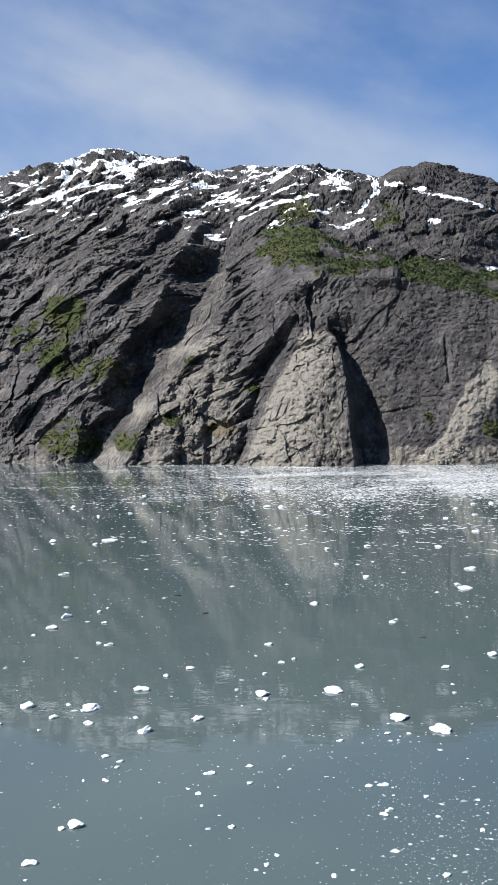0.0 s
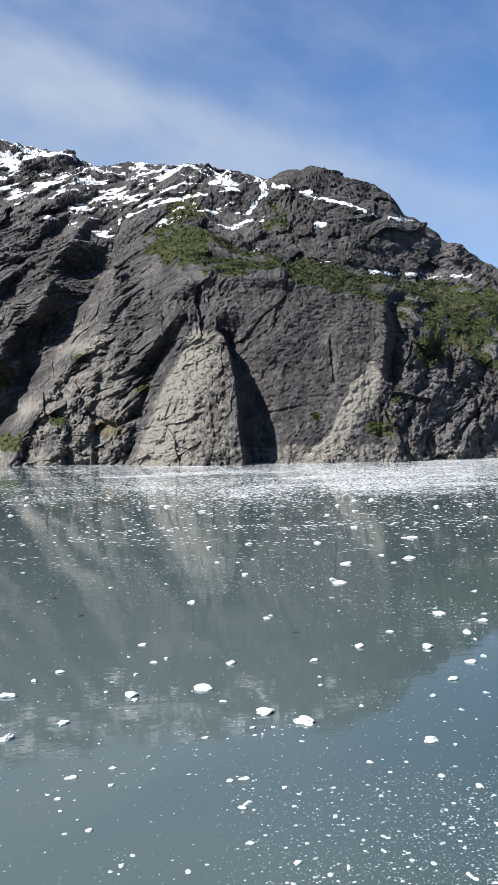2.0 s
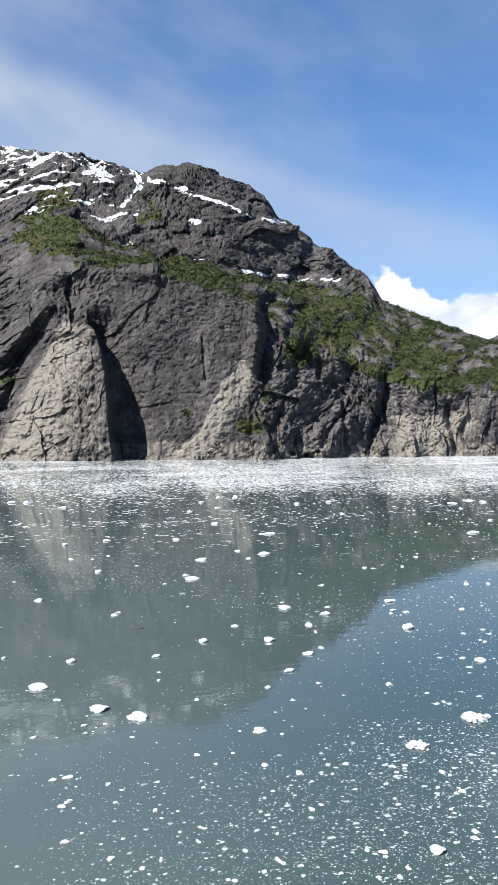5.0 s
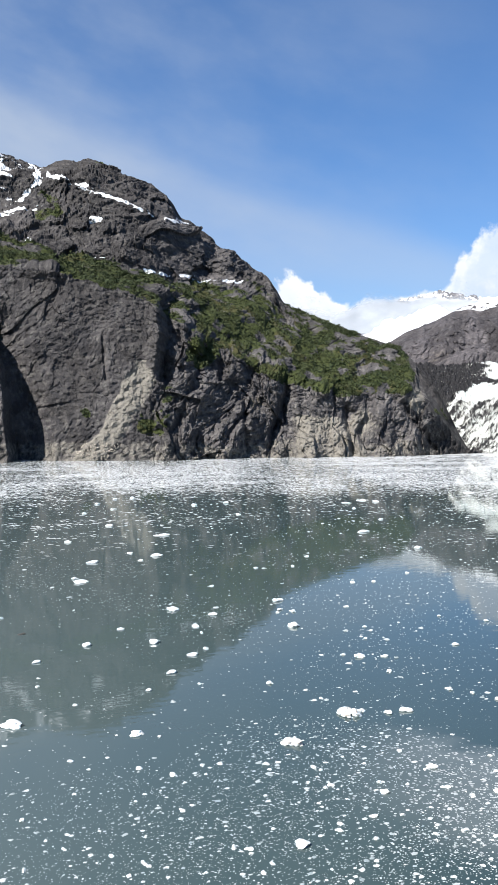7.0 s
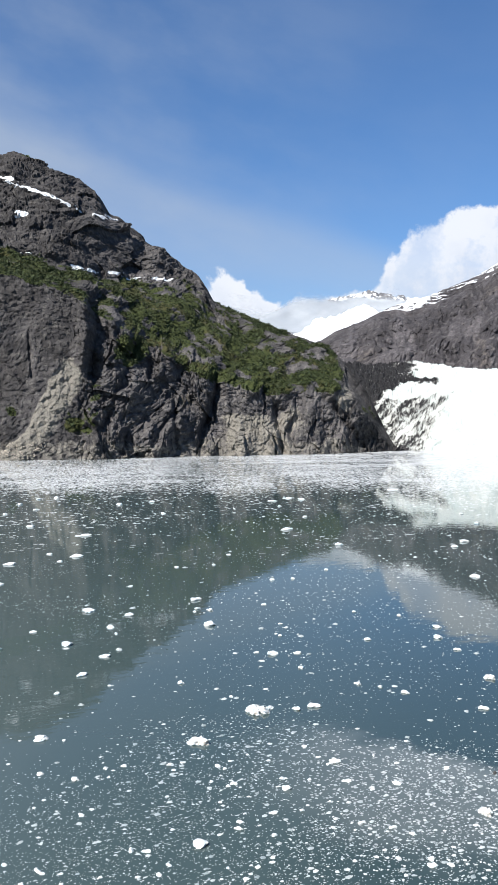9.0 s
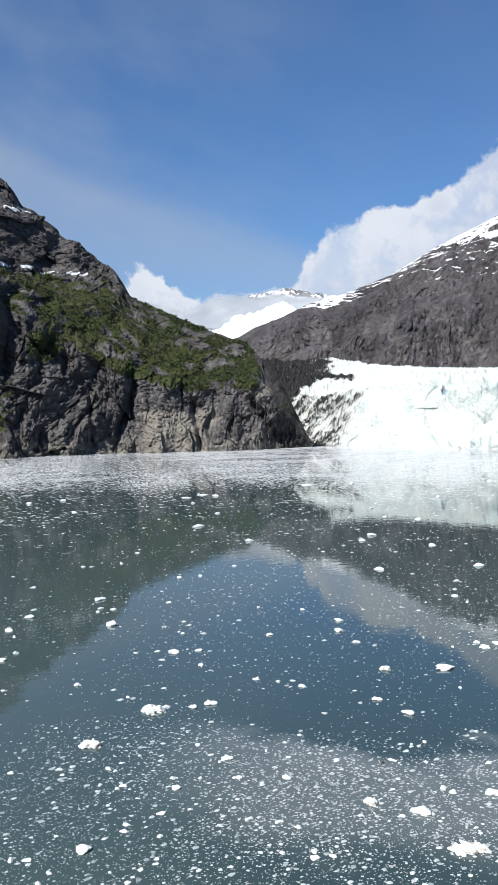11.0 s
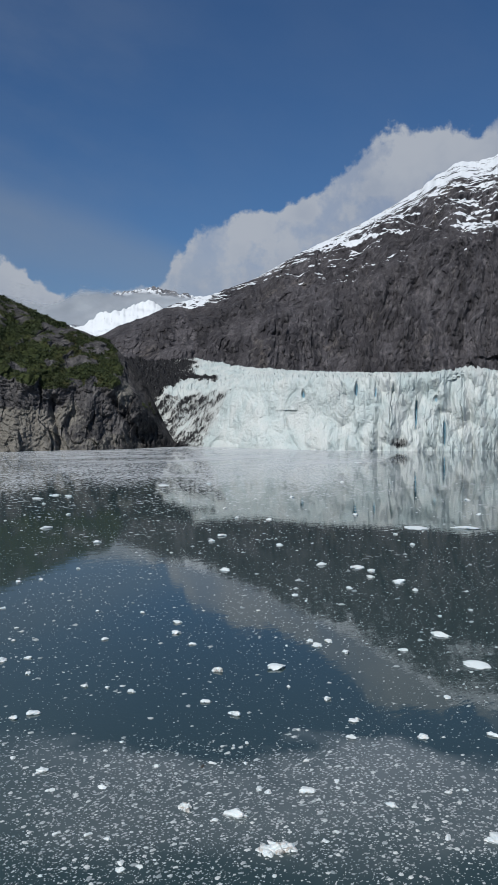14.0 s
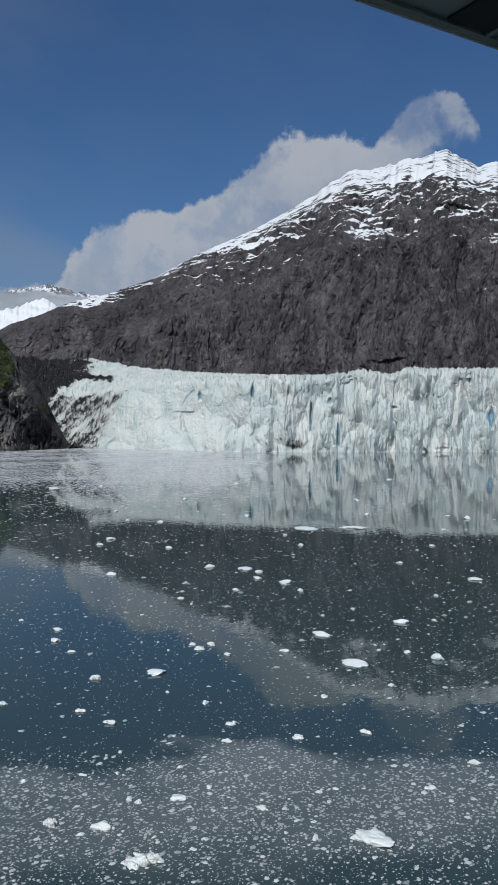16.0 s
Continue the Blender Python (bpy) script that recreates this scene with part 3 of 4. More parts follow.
    rubble = facets(U, S, 3.2, 0.8, 0.7, 21) + facets(U + 5, S, 7.5, 0.5, 1.0, 22) + 2.2 * (fbm(U / 7, S / 22, 0 * r + 8, 3, 0.55, True) - 0.4)
    out = out * (1 - 0.6 * fan) + fan * (0.5 + 5.5 * top + 0.42 * rubble)
    # the dark cliff band above the green ledge stands proud
    quiet = smooth01(z, -8, -3) * (1 - smooth01(r - crest_r[None], -70, 10) * 0.72 * (1 - 0.7 * smooth01(-A, 33.0, 36.0)))
    out *= 0.12 + 0.88 * quiet
    n = normals(r * -np.sin(np.radians(A)), r * np.cos(np.radians(A)), z)
    if n[100, 600, 2] < 0:
        n = -n
    n = np.stack([soften(soften(n[..., k], 30), 30, 1) for k in range(3)], -1)
    shelf = smooth01(n[..., 2], 0.62, 0.86)
    away_x, away_y = -np.sin(np.radians(A)), np.cos(np.radians(A))
    x = r * away_x + out * (shelf * n[..., 0] - (1 - shelf) * 0.9 * away_x)
    y = r * away_y + out * (shelf * n[..., 1] - (1 - shelf) * 0.9 * away_y)
    z2 = z + n[..., 2] * out * 0.7 * shelf
    fine = normals(x, y, z2)
    fine = fine * (1.0 if fine[..., 2].mean() > 0 else -1.0)
    flat = soften(soften(fine[..., 2], 3), 3, 1)
    nz = fbm(U / 30, z / 30, r / 30, 4)
    nh = fbm(U / 45, z / 12, r / 22, 4)
    above = along(KNOTS, LIP_EL, az)[None] - 0.25
    ledge = smooth01(E - above, -0.3, 0.3) * smooth01(along(KNOTS, BACK_EL, az)[None] - E, -0.5, 0.2)
    ledge = ledge * smooth01(E + 1.5 * nz - np.interp(-A, [-1, 3, 6, 8, 9], [13.0, 11.6, 10.9, 10.2, 0.0]), -0.5, 0.3)
    green = ledge * smooth01(-A + 2.5 * nz, -0.8, 1.4) * (0.54 + 0.14 * smooth01(-A, 17, 21))
    for ga, ge, gw, gs in ((12.6, 8.0, 2.0, .78), (12.8, 5.4, 2.0, .95), (9.8, 4.2, 1.7, .9), (15.2, 6.9, 1.6, .6), (3.9, 5.2, .6, .8), (5.6, 1.1, .7, .7), (-.4, 3.2, .6, .7),
                           (12.5, -.2, 2.2, .6), (8.5, -.3, 1.2, .5), (-5.5, 7.1, .6, .6), (-18.0, 2.2, 1.1, .62), (-17.4, .6, 1.5, .62), (-20.8, 5.2, 1.6, .55), (-12.6, 1.0, .5, .5), (5.4, 9.0, .9, .55), (-3.5, 15.0, 1.8, .55), (-10, 14.6, 1.3, .5)):
        green = np.maximum(green, (gs + 0.38) * smooth01(np.hypot((a - ga) / 1.2, e - ge), gw, gw * 0.35))
    crest_el = along(CREST_KNOTS, CREST_EL, az)[None]
    green = np.maximum(green, 0.38 * smooth01(-A, 25, 27.5) * smooth01(E - above, -0.2, 0.6) * smooth01(35.6 + A, 0, 1.2))
    bare = green < 0.2
    nl = fbm(U / 75, z / 40, r / 60, 3)
    green = green + 1.5 * nz + 1.0 * nl + 0.5 * fbm(U / 12, z / 9, r / 14, 3) + 0.9 * (flat - 0.60) - 0.8 * smooth01(-A, 34.6, 35.8) - 0.6 * bare
    green = np.where(fan > 0.3, green - 0.5, green)
    depth_below = crest_el - E
    snow = 0.37 * smooth01(depth_below, 5.0, 2.4) * smooth01(A, -10.5, -6) + 0.16 * smooth01(A, 4.0, 7.5) * smooth01(13.8 - A, 0, 2) * smooth01(depth_below, 2.6, 1.0)
    patchy = 0.9 * nh + 0.9 * fbm(U / 22, S / 9, 0 * r + 3, 4) + 0.5 * nl - 0.16 * smooth01(depth_below, 0.7, 0.1) * smooth01(6.5 - A, 0, 2)
    snow = snow + (patchy + 0.55 * (np.minimum(flat, 0.66) - 0.52)) * (snow > 0.02)
    for line, width in SNOW_STREAKS:
        d, t = polyline_distance(a * 1.0, e, line)
        snow = np.maximum(snow, 0.66 * smooth01(d, width * 1.6, width * 0.3) + 0.55 * nh + 0.75 * fbm(U / 9, z / 4, r / 9, 3) + 0.35 * (flat - 0.6) - 2.0 * (d > width * 1.8))
    pale = 0.9 * smooth01(u, -0.1, 0.2) * smooth01(1.1 - u, 0, 0.2) * (e < 7.2) * (0.55 + 0.45 * smooth01(u, 0.3, 0.9))
    pale = np.maximum(pale, 0.52 * smooth01(A, -1.0, 1.5) * smooth01(8.5 - A, 0, 3.5) * smooth01(7.0 - E, 0, 3))
    pale = np.maximum(pale, (0.3 + 0.5 * smooth01(32.2 + A + 2 * nz, -0.6, 0.8)) * smooth01(-A, 26.2, 28.0) * smooth01(1.2 - E + 1.6 * nz, 0, 0.8))
    pale = np.maximum(pale, 0.55 * smooth01(-A, 18.0, 20.0) * smooth01(-0.9 - E + nz, 0, 0.5))
    pale = np.maximum(pale, 0.5 * smooth01(-0.6 - E + nz, 0, 0.8))
    # pale ground left of the wall; the couloir's sunward right flank is lightened by colour
    pale = np.maximum(pale, (0.25 + 0.22 * smooth01(-couloir, 0.0, 1.2) + 0.55 * nz) * smooth01(A, -1.0, 3.0))
    pale = np.maximum(pale, fan * (1.05 + 0.45 * nz))
    pale = np.maximum(pale, 0.75 * smooth01(np.hypot(a + 35.6, (e - 1.6) * 0.6), 0.9, 0.3))
    pale = pale * (1 - 0.8 * smooth01(-A, 36.6, 37.6))
    pale = np.where((A < -31.8) & (A > -36.4) & (np.abs(e - (2.4 + (A + 33.2) * 0.95)) < 0.9), pale * 0.1, pale)
    tan = 0.75 * smooth01(np.hypot((a - 2.0) / 2.2, e - 0.4), 1.1, 0.3) + 0.5 * smooth01(np.hypot((a + 24.6) / 1.0, e - 1.6), 1.2, 0.3) + fan * (0.12 + 0.3 * nl)
    tone = 0.5 + facets(cp, cd / 2.2, 22, 0, 0.5, 3) * 0.5 + facets(cp + 0.3 * cd, cd / 1.8, 9, 0, 0.5, 4) * 0.5
    # shade of the right-facing upper crags put into the tone; the end tip is darker rock
    tone = tone - 0.30 * high * smooth01(-A, 6, 12) - 0.30 * smooth01(-A, 36.2, 37.4)
    tone = tone + 0.14 * smooth01(A, 8.0, 11.0)
    tone = tone + 0.55 * smooth01(-A, 16, 20) * smooth01(36.5 + A, 0, 1)
    tone = tone - 0.2 * wall * smooth01(E, -0.5, 2.0)
    ob = sheet("mountain_near", x, y, z2, {"snow": snow, "green": green, "pale": pale, "tan": tan, "tone": tone}, rock_near, False)
    tagged(ob, "steep dark grey cliff mountain with green ledges, pale buttress and snow patches", "mountain", kind="structure")
    return x, y, z2, green, flat, fan, fine


NEAR = build_near_mountain()

# ---- far mountain behind the glacier ----
FAR_AZ = [-30, -33.6, -34.8, -36.4, -38.5, -41.2, -44.1, -47.3, -51.2, -54.8, -57.8, -59.4, -61.7, -63.5, -64.3, -65.3, -66.6, -67.8, -74, -82]
FAR_EL = [4.8, 5.95, 6.65, 7.2, 8.2, 8.9, 9.95, 11.75, 13.45, 15.3, 16.9, 17.1, 17.45, 17.75, 18.15, 17.4, 16.9, 17.0, 16.2, 14.0]


def build_far_mountain():
    az = np.linspace(-28.0, -80.0, 960)
    base_r = along([-28, -36, -45, -60, -80], [1150, 1080, 1040, 1060, 1150], az, 2.0)
    crest_r = along([-28, -34, -40, -50, -60, -80], [1330, 1380, 1480, 1750, 1950, 2050], az, 2.0)
    crest_z = rise(along(FAR_AZ, FAR_EL, az, 0.25), crest_r)
    base_z = np.full_like(az, 20.0)
    crest_z = crest_z + 14 * fbm(az * 0.55, 0 * az, 0 * az + 2, 3, 0.55, True) * smooth01(-az, 53, 58) + 2.5 * fbm(az * 2.3, 0 * az, 0 * az + 4, 3)
    wave = 0.05 * fbm(az / 4, 0 * az, 0 * az + 9, 3)
    bench_r, bench_z = base_r * 0.76 + crest_r * 0.24, base_z + (crest_z - base_z) * (0.46 + wave)
    mid_r, mid_z = base_r * 0.42 + crest_r * 0.58, base_z + (crest_z - base_z) * 0.76
    r, z = loft([(base_r, base_z), (bench_r, bench_z), (mid_r, mid_z), (crest_r, crest_z), (crest_r + 350, crest_z * 0.75), (crest_r + 900, 0 * az)], [150, 110, 90, 16, 8], az)
    r, z = soften(r, 4), soften(z, 4)
    A = np.broadcast_to(az, r.shape)
    E = np.degrees(np.arctan2(z - EYE, r))
    U = np.broadcast_to(base_r * np.radians(az), r.shape) * 1.25
    quiet = 1 - 0.8 * smooth01(r - crest_r[None], -120, 0)
    up = smooth01(z - bench_z[None], -10, 40)
    wu, wz = U + 22 * fbm(U / 110, z / 110, 0 * r, 3), z + 16 * fbm(U / 90 + 7, z / 90, 0 * r, 3)
    broken = smooth01(fbm(U / 80, z / 120, 0 * r + 3, 2), -0.35, 0.35)
    low_face = facets(wu, wz / 2.0, 58, 0.26, 3.0, 9, 0.0) + facets(wu + 0.15 * wz, wz / 2.0, 27, 0.40, 1.5, 10, 0.1) + (0.4 + 0.6 * broken) * facets(wu, wz / 1.8, 12, 0.55, 1.1, 11, 0.3)
    high_face = facets(wu / 2.0, wz, 30, 0.40, 3.0, 12, 0.1) + facets(wu / 2.4 + 0.3 * wz, wz, 13, 0.50, 1.6, 13, 0.3) + 0.6 * facets(wu, wz / 2.0, 30, 0.5, 2.0, 14, 0.1)
    out = low_face * (1 - 0.75 * up) + high_face * up + facets(wu, wz / 1.5, 5.5, 0.65, 0.8, 15) + 1.2 * fbm(U / 6, z / 6, r / 9, 3) + 4.0 * fbm(wu / 16, wz / 30, 0 * r + 4, 4, 0.6, True)
    out += (24 * (fbm(wu / 120, wz / 420, 0 * r, 2, 0.5, True) - 0.35) + 10 * (fbm(wu / 38, wz / 150, 0 * r + 5, 3, 0.55, True) - 0.35)) * (1 - 0.4 * up)
    field = along([-28, -50, -56, -64, -80], [0.0, 0.3, 0.9, 1.6, 1.9], az)[None]
    out *= quiet * (1 - 0.8 * smooth01(field - (along(FAR_AZ, FAR_EL, az)[None] - E), -0.2, 0.3))
    away_x, away_y = -np.sin(np.radians(A)), np.cos(np.radians(A))
    x, y, z2 = (r - out) * away_x, (r - out) * away_y, z + 0.25 * up * out
    flat = soften(soften(np.abs(normals(x, y, z2)[..., 2]), 3), 3, 1)
    crest_el = along(FAR_AZ, FAR_EL, az)[None]
    below = crest_el - E
    nh = fbm(U / 120, z / 40, 0 * r + 1, 3)
    strips = fbm(wu / 24 + z / 22, wz / 6.5, 0 * r + 2, 4, 0.65)
    band = along([-28, -37, -38.5, -41, -44, -50, -56, -60, -64, -68, -80], [0.0, 0.0, 0.12, 0.18, 0.05, 0.12, 0.5, 1.1, 1.5, 1.6, 1.8], az)[None]
    reach = along([-28, -37, -40, -45, -55, -60, -64, -80], [0.02, 0.05, 0.6, 1.5, 3.6, 4.8, 5.2, 5.5], az)[None]
    crags = fbm(wu / 60, z / 38, 0 * r + 8, 4, 0.6, True)
    solid = 0.70 + 0.35 * smooth01(band - below + 0.5 * nh, -0.3, 0.5) - 0.6 * smooth01(crags, 0.34, 0.56)
    solid = np.where(below < band + 0.9 * nh, solid, 0.0)
    ledges = (0.50 - 0.33 * np.clip(below / np.maximum(reach, 0.01), 0, 1.4)) + 0.95 * strips + 0.55 * nh + 0.55 * (flat - 0.62)
    ledges = ledges - 0.13 * smooth01(A, -53, -46)
    ledges = np.where((below < reach * 1.5) & (-A > 38), ledges, 0.0)
    snow = np.maximum(solid, ledges)
    zero = np.zeros_like(snow)
    pale = 0.34 + 0.75 * fbm(U / 90, z / 110, r / 160, 5)
    ob = sheet("mountain_far", x, y, z2, {"snow": snow, "green": zero - 1, "pale": pale - 0.2, "tan": zero - 1, "tone": 0.5 + facets(wu + 0.15 * wz, wz / 2.3, 27, 0, 0.25, 10) + facets(wu, wz / 2.0, 12, 0, 0.3, 11)}, rock_far, False)
    tagged(ob, "dark brown rock mountain with gullied face and snowy ridge", "mountain", kind="structure")


build_far_mountain()


def build_snow_peaks():
    az = np.linspace(-18, -52, 420)
    el = along([-18, -24, -28.4, -29.8, -31.5, -33.4, -34.5, -36.6, -38.7, -40.5, -45, -52], [5.5, 6.4, 7.7, 7.5, 7.2, 8.4, 8.9, 9.35, 8.9, 8.6, 7.9, 6], az, 0.1)
    el = el + 0.30 * fbm(az * 1.7, 0 * az, 0 * az + 3, 4, 0.6, True) - 0.35
    crest_r = np.full_like(az, 3600.0)
    crest_z = rise(el, crest_r)
    r, z = loft([(crest_r * 0.55, 60 + 0 * az), (crest_r * 0.8, crest_z * 0.7), (crest_r, crest_z), (crest_r * 1.2, 0 * az)], [50, 60, 10], az)
    r, z = soften(r, 3), soften(z, 3)
    A = np.broadcast_to(az, r.shape)
    U = r * np.radians(A)
    out = 42 * (fbm(U / 170, r / 420, 0 * r + 1, 5, 0.6, True) - 0.3)
    x, y, z2 = r * -np.sin(np.radians(A)), r * np.cos(np.radians(A)), z + out
    flat = soften(np.abs(normals(x, y, z2)[..., 2]), 2)
    snow = 0.33 + 1.0 * fbm(U / 40, z / 90, r / 90, 4) + 1.2 * (flat - 0.72) + 0.6 * smooth01(el[None] - np.degrees(np.arctan2(z - EYE, r)), 0.5, 1.1)
    zero = np.zeros_like(snow)
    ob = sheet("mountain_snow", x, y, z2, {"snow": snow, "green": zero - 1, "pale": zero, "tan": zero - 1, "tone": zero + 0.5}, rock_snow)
    tagged(ob, "distant snow covered jagged mountain range under cloud", "mountain", kind="structure")


build_snow_peaks()


def mist_material():
    m, n = material("valley_mist")
    co = n.add("NewGeometry").outputs["Position"]
    lift = n.add("Attribute", attribute_name="lift").outputs["Fac"]
    curl = n.math("SUBTRACT", n.noise(n.add("Mapping", {"Vector": co, "Scale": (1, 1, 1.8)}).outputs[0], 0.007, 6, 0.6), 0.5)
    cover = n.step(n.math("ADD", lift, n.math("MULTIPLY", curl, 0.8)), 0.0, 0.42)
    body = n.add("BsdfPrincipled", {"Base Color": n.mix(n.step(curl, -0.15, 0.2), (0.23, 0.25, 0.28, 1), (0.29, 0.31, 0.335, 1)), "Roughness": 1.0, "Specular IOR Level": 0.0})
    clear = n.add("BsdfTransparent")
    finish(n, n.add("MixShader", {0: n.math("MULTIPLY", cover, 0.96), 1: clear.outputs[0], 2: body.outputs[0]}))
    return m


def build_mist():
    """A bank of mist in the valley before the snowy range."""
    az = np.linspace(-21, -47, 90)
    top = along([-21, -25, -27.5, -29.5, -31, -33, -35, -37, -40, -43, -47], [7.5, 8.6, 7.7, 7.4, 8.3, 8.6, 8.6, 8.5, 8.3, 7.6, 6.5], az, 0.4)
    v = np.linspace(0, 1, 60)[:, None]
    A = np.broadcast_to(az, (60, 90))
    E = 3.5 + (top[None] + 1.5 - 3.5) * v
    r = 2950 + 12 * fbm(A / 3, E / 2, 0 * A, 3)
    lift = smooth01(top[None] - E, -0.7, 0.9) * (1 - smooth01(6.9 - E, -0.3, 0.8) * smooth01(-A, 29.0, 30.0) * smooth01(33.0 + A, 0, 1.5)) * smooth01(-A, 21, 24) * smooth01(47 + A, 0, 3)
    ob = sheet("mist_bank", r * -np.sin(np.radians(A)), r * np.cos(np.radians(A)), rise(E, r), {"lift": lift}, mist_material())
    tagged(ob, "bank of pale mist below the distant snowy peaks", "mist", kind="structure")


build_mist()


# ---- the glacier ----
def build_glacier():
    az = np.linspace(-33.5, -78.0, 1150)
    front = along([-33.5, -36.5, -38, -39.5, -42, -45, -49, -53, -58, -63, -68, -78], [790, 790, 786, 778, 752, 722, 696, 690, 712, 748, 790, 880], az, 0.6)
    edge_el = along([-33.5, -36, -39, -41.2, -42.8, -45, -48, -52, -56, -58.3, -59.4, -61.6, -62.3, -62.8, -64, -66, -68.5, -78],
                    [2.2, 2.3, 2.2, 2.35, 2.7, 3.0, 3.3, 3.35, 3.4, 3.6, 3.85, 3.5, 3.95, 4.05, 3.9, 3.95, 3.95, 3.6], az, 0.2)
    edge_el = edge_el - 0.38 + 0.22 * (fbm(az * 2.2, 0 * az, 0 * az + 1, 4, 0.65, True) - 0.3) * smooth01(-az, 41, 46)
    lean = along([-33.5, -40, -44, -50, -78], [50, 40, 24, 13, 10], az, 1.0)
    edge_r = front + lean
    edge_z = rise(edge_el, edge_r)
    back_el = np.maximum(along([-33.5, -35.3, -36.8, -40.5, -44, -48, -52, -56, -59.4, -62, -78], [4.2, 4.1, 4.05, 4.0, 3.62, 3.27, 3.12, 3.07, 3.12, 3.12, 3.0], az), edge_el - 0.25)
    back_r = edge_r + along([-33.5, -42, -48, -54, -78], [230, 190, 130, 80, 80], az, 1.0)
    back_z = rise(back_el, back_r)
    far_r = np.full_like(az, 1250.0)
    r, z = loft([(front - 2, -6 + 0 * az), (front, 0.3 + 0 * az), (edge_r, edge_z), (back_r, back_z), (far_r, back_z + 4)], [3, 150, 90, 40], az)
    face_rows = 153
    r, z = soften(r, 2), soften(z, 2)
    A = np.broadcast_to(az, r.shape)
    E = np.degrees(np.arctan2(z - EYE, r))
    U = np.broadcast_to(front * np.radians(az), r.shape)
    row = np.arange(r.shape[0])[:, None] + 0 * A
    on_face = 1 - smooth01(row, face_rows - 6, face_rows + 6)
    # upright seracs on the front, a jumble of blades on top, debris at the side
    bent = U + 4 * fbm(U / 30, z / 30, 0 * r, 3) - 0.06 * z
    pillars = fbm(bent / 6.5, z / 48, r / 60, 3, 0.6, True)
    slabs = fbm(bent / 34, z / 90, r / 90, 2, 0.5, True)
    chips = fbm(bent / 2.6, z / 4.0, r / 5, 3, 0.6, True)
    blocks = 1.8 * facets(bent, z / 1.8, 19, 0.42, 2.2, 18, 0.0) + 1.3 * facets(bent, z / 1.8, 7.0, 0.5, 1.0, 14, 0.2) + 0.5 * facets(bent + 0.2 * z, z / 1.6, 2.8, 0.6, 0.5, 15)
    cracks = np.clip(fbm(bent / 21 + 3, z / 80, 0 * r, 2, 0.5, True) - 0.80, 0, 1) / 0.20
    debris = smooth01(A, -43.5, -40.5)
    out = on_face * (1.2 * pillars + 3.0 * slabs + 0.5 * chips + (0.30 + 0.28 * smooth01(-A, 47, 54)) * blocks - 3 * cracks ** 1.5)
    blades = fbm(U / 6, r / 9, 0 * r, 3, 0.6, True)
    lumps = facets(U, r, 9, 0.5, 2.2, 16) + facets(U + 3, r, 4, 0.5, 0.9, 17)
    z = z + (1 - on_face) * (6.5 * (blades - 0.30) + 2.2 * chips) * smooth01(row, face_rows - 8, face_rows + 2) - np.clip(-(pillars - 0.2), 0, 1) * 3.5 * smooth01(row, face_rows - 26, face_rows) + debris * lumps * smooth01(row, 10, 40)
    caves = np.zeros_like(r)
    for ca, ce, wa_, we_, dep in ((-57.9, -.8, .14, 1.4, 7), (-55.3, -1.5, .3, .6, 2.6), (-56.0, .8, .12, 1.6, 6), (-61.7, 1.2, .4, .2, 3), (-68.0, .6, .35, .9, 6), (-65.0, -1.6, .8, .2, 2), (-53.2, 2.0, .15, .8, 4), (-51.9, 2.3, .15, .7, 5), (-48.2, 1.9, .2, .5, 4), (-57.3, 1.6, .3, .4, 3)):
        caves = np.maximum(caves, smooth01(np.hypot((A - ca) / wa_, (E - ce) / we_) + 0.5 * pillars, 1.2, 0.5) * dep)
    out -= caves
    rr = r - out
    x, y = rr * -np.sin(np.radians(A)), rr * np.cos(np.radians(A))
    tilted = smooth01(-A, 44, 47)
    crack = 0.6 * tilted * cracks * on_face + smooth01(caves, 0.5, 4) * 0.9 + 0.15 * fbm(U / 30, z / 40, r / 50, 3)
    nz = fbm(U / 22, z / 16, r / 22, 5)
    # black moraine over the upper side, its lower edge rising away from the rock; streaks of grit below
    low_edge = 0.7 + 0.75 * (-A - 37.0)
    over = smooth01(E - low_edge + 0.9 * nz, -0.15, 0.25)
    dirt = 0.84 * over * smooth01(A + 1.2 * nz + 0.6 * (4.4 - E), -40.4, -38.8)
    dirt = np.maximum(dirt, 0.9 * smooth01(A + 0.8 * nz + 0.3 * (2.2 - E), -37.6, -36.6))
    dirt = np.maximum(dirt, 0.9 * smooth01(np.abs(E - 2.75 + 0.2 * nz), 0.2, 0.06) * smooth01(A, -42.4, -41.6))
    streaks = fbm(U / 5 + z * 0.12, z / 40, 0 * r + 7, 3)
    dirt = np.maximum(dirt, (0.58 + 0.5 * streaks) * smooth01(A + nz + 0.35 * (E - 1.0), -44.2, -40.5) * on_face)
    # a darker patch around the low cave in the front
    dirt = np.maximum(dirt, 0.6 * smooth01(np.hypot((A + 54.9) / 1.0, (E + 1.4) / 0.6), 1.0, 0.3))
    dirt = dirt + 0.15 * nz
    ob = sheet("glacier", x, y, z, {"crack": crack, "dirt": dirt}, glacier_mat, False)
    tagged(ob, "tidewater glacier front of white and pale blue seracs, dirty at one side", "glacier", kind="structure")
    return ob, az, edge_r, edge_z


GLACIER = build_glacier()


# ---- small helpers for things ----
def mesh_object(name, verts, faces, mat, smooth=False):
    me = bpy.data.meshes.new(name)
    me.from_pydata([tuple(map(float, v)) for v in verts], [], [tuple(map(int, f)) for f in faces])
    me.materials.append(mat)
    if smooth:
        me.polygons.foreach_set("use_smooth", np.full(len(me.polygons), True))
    me.update()
    return new(name, me)


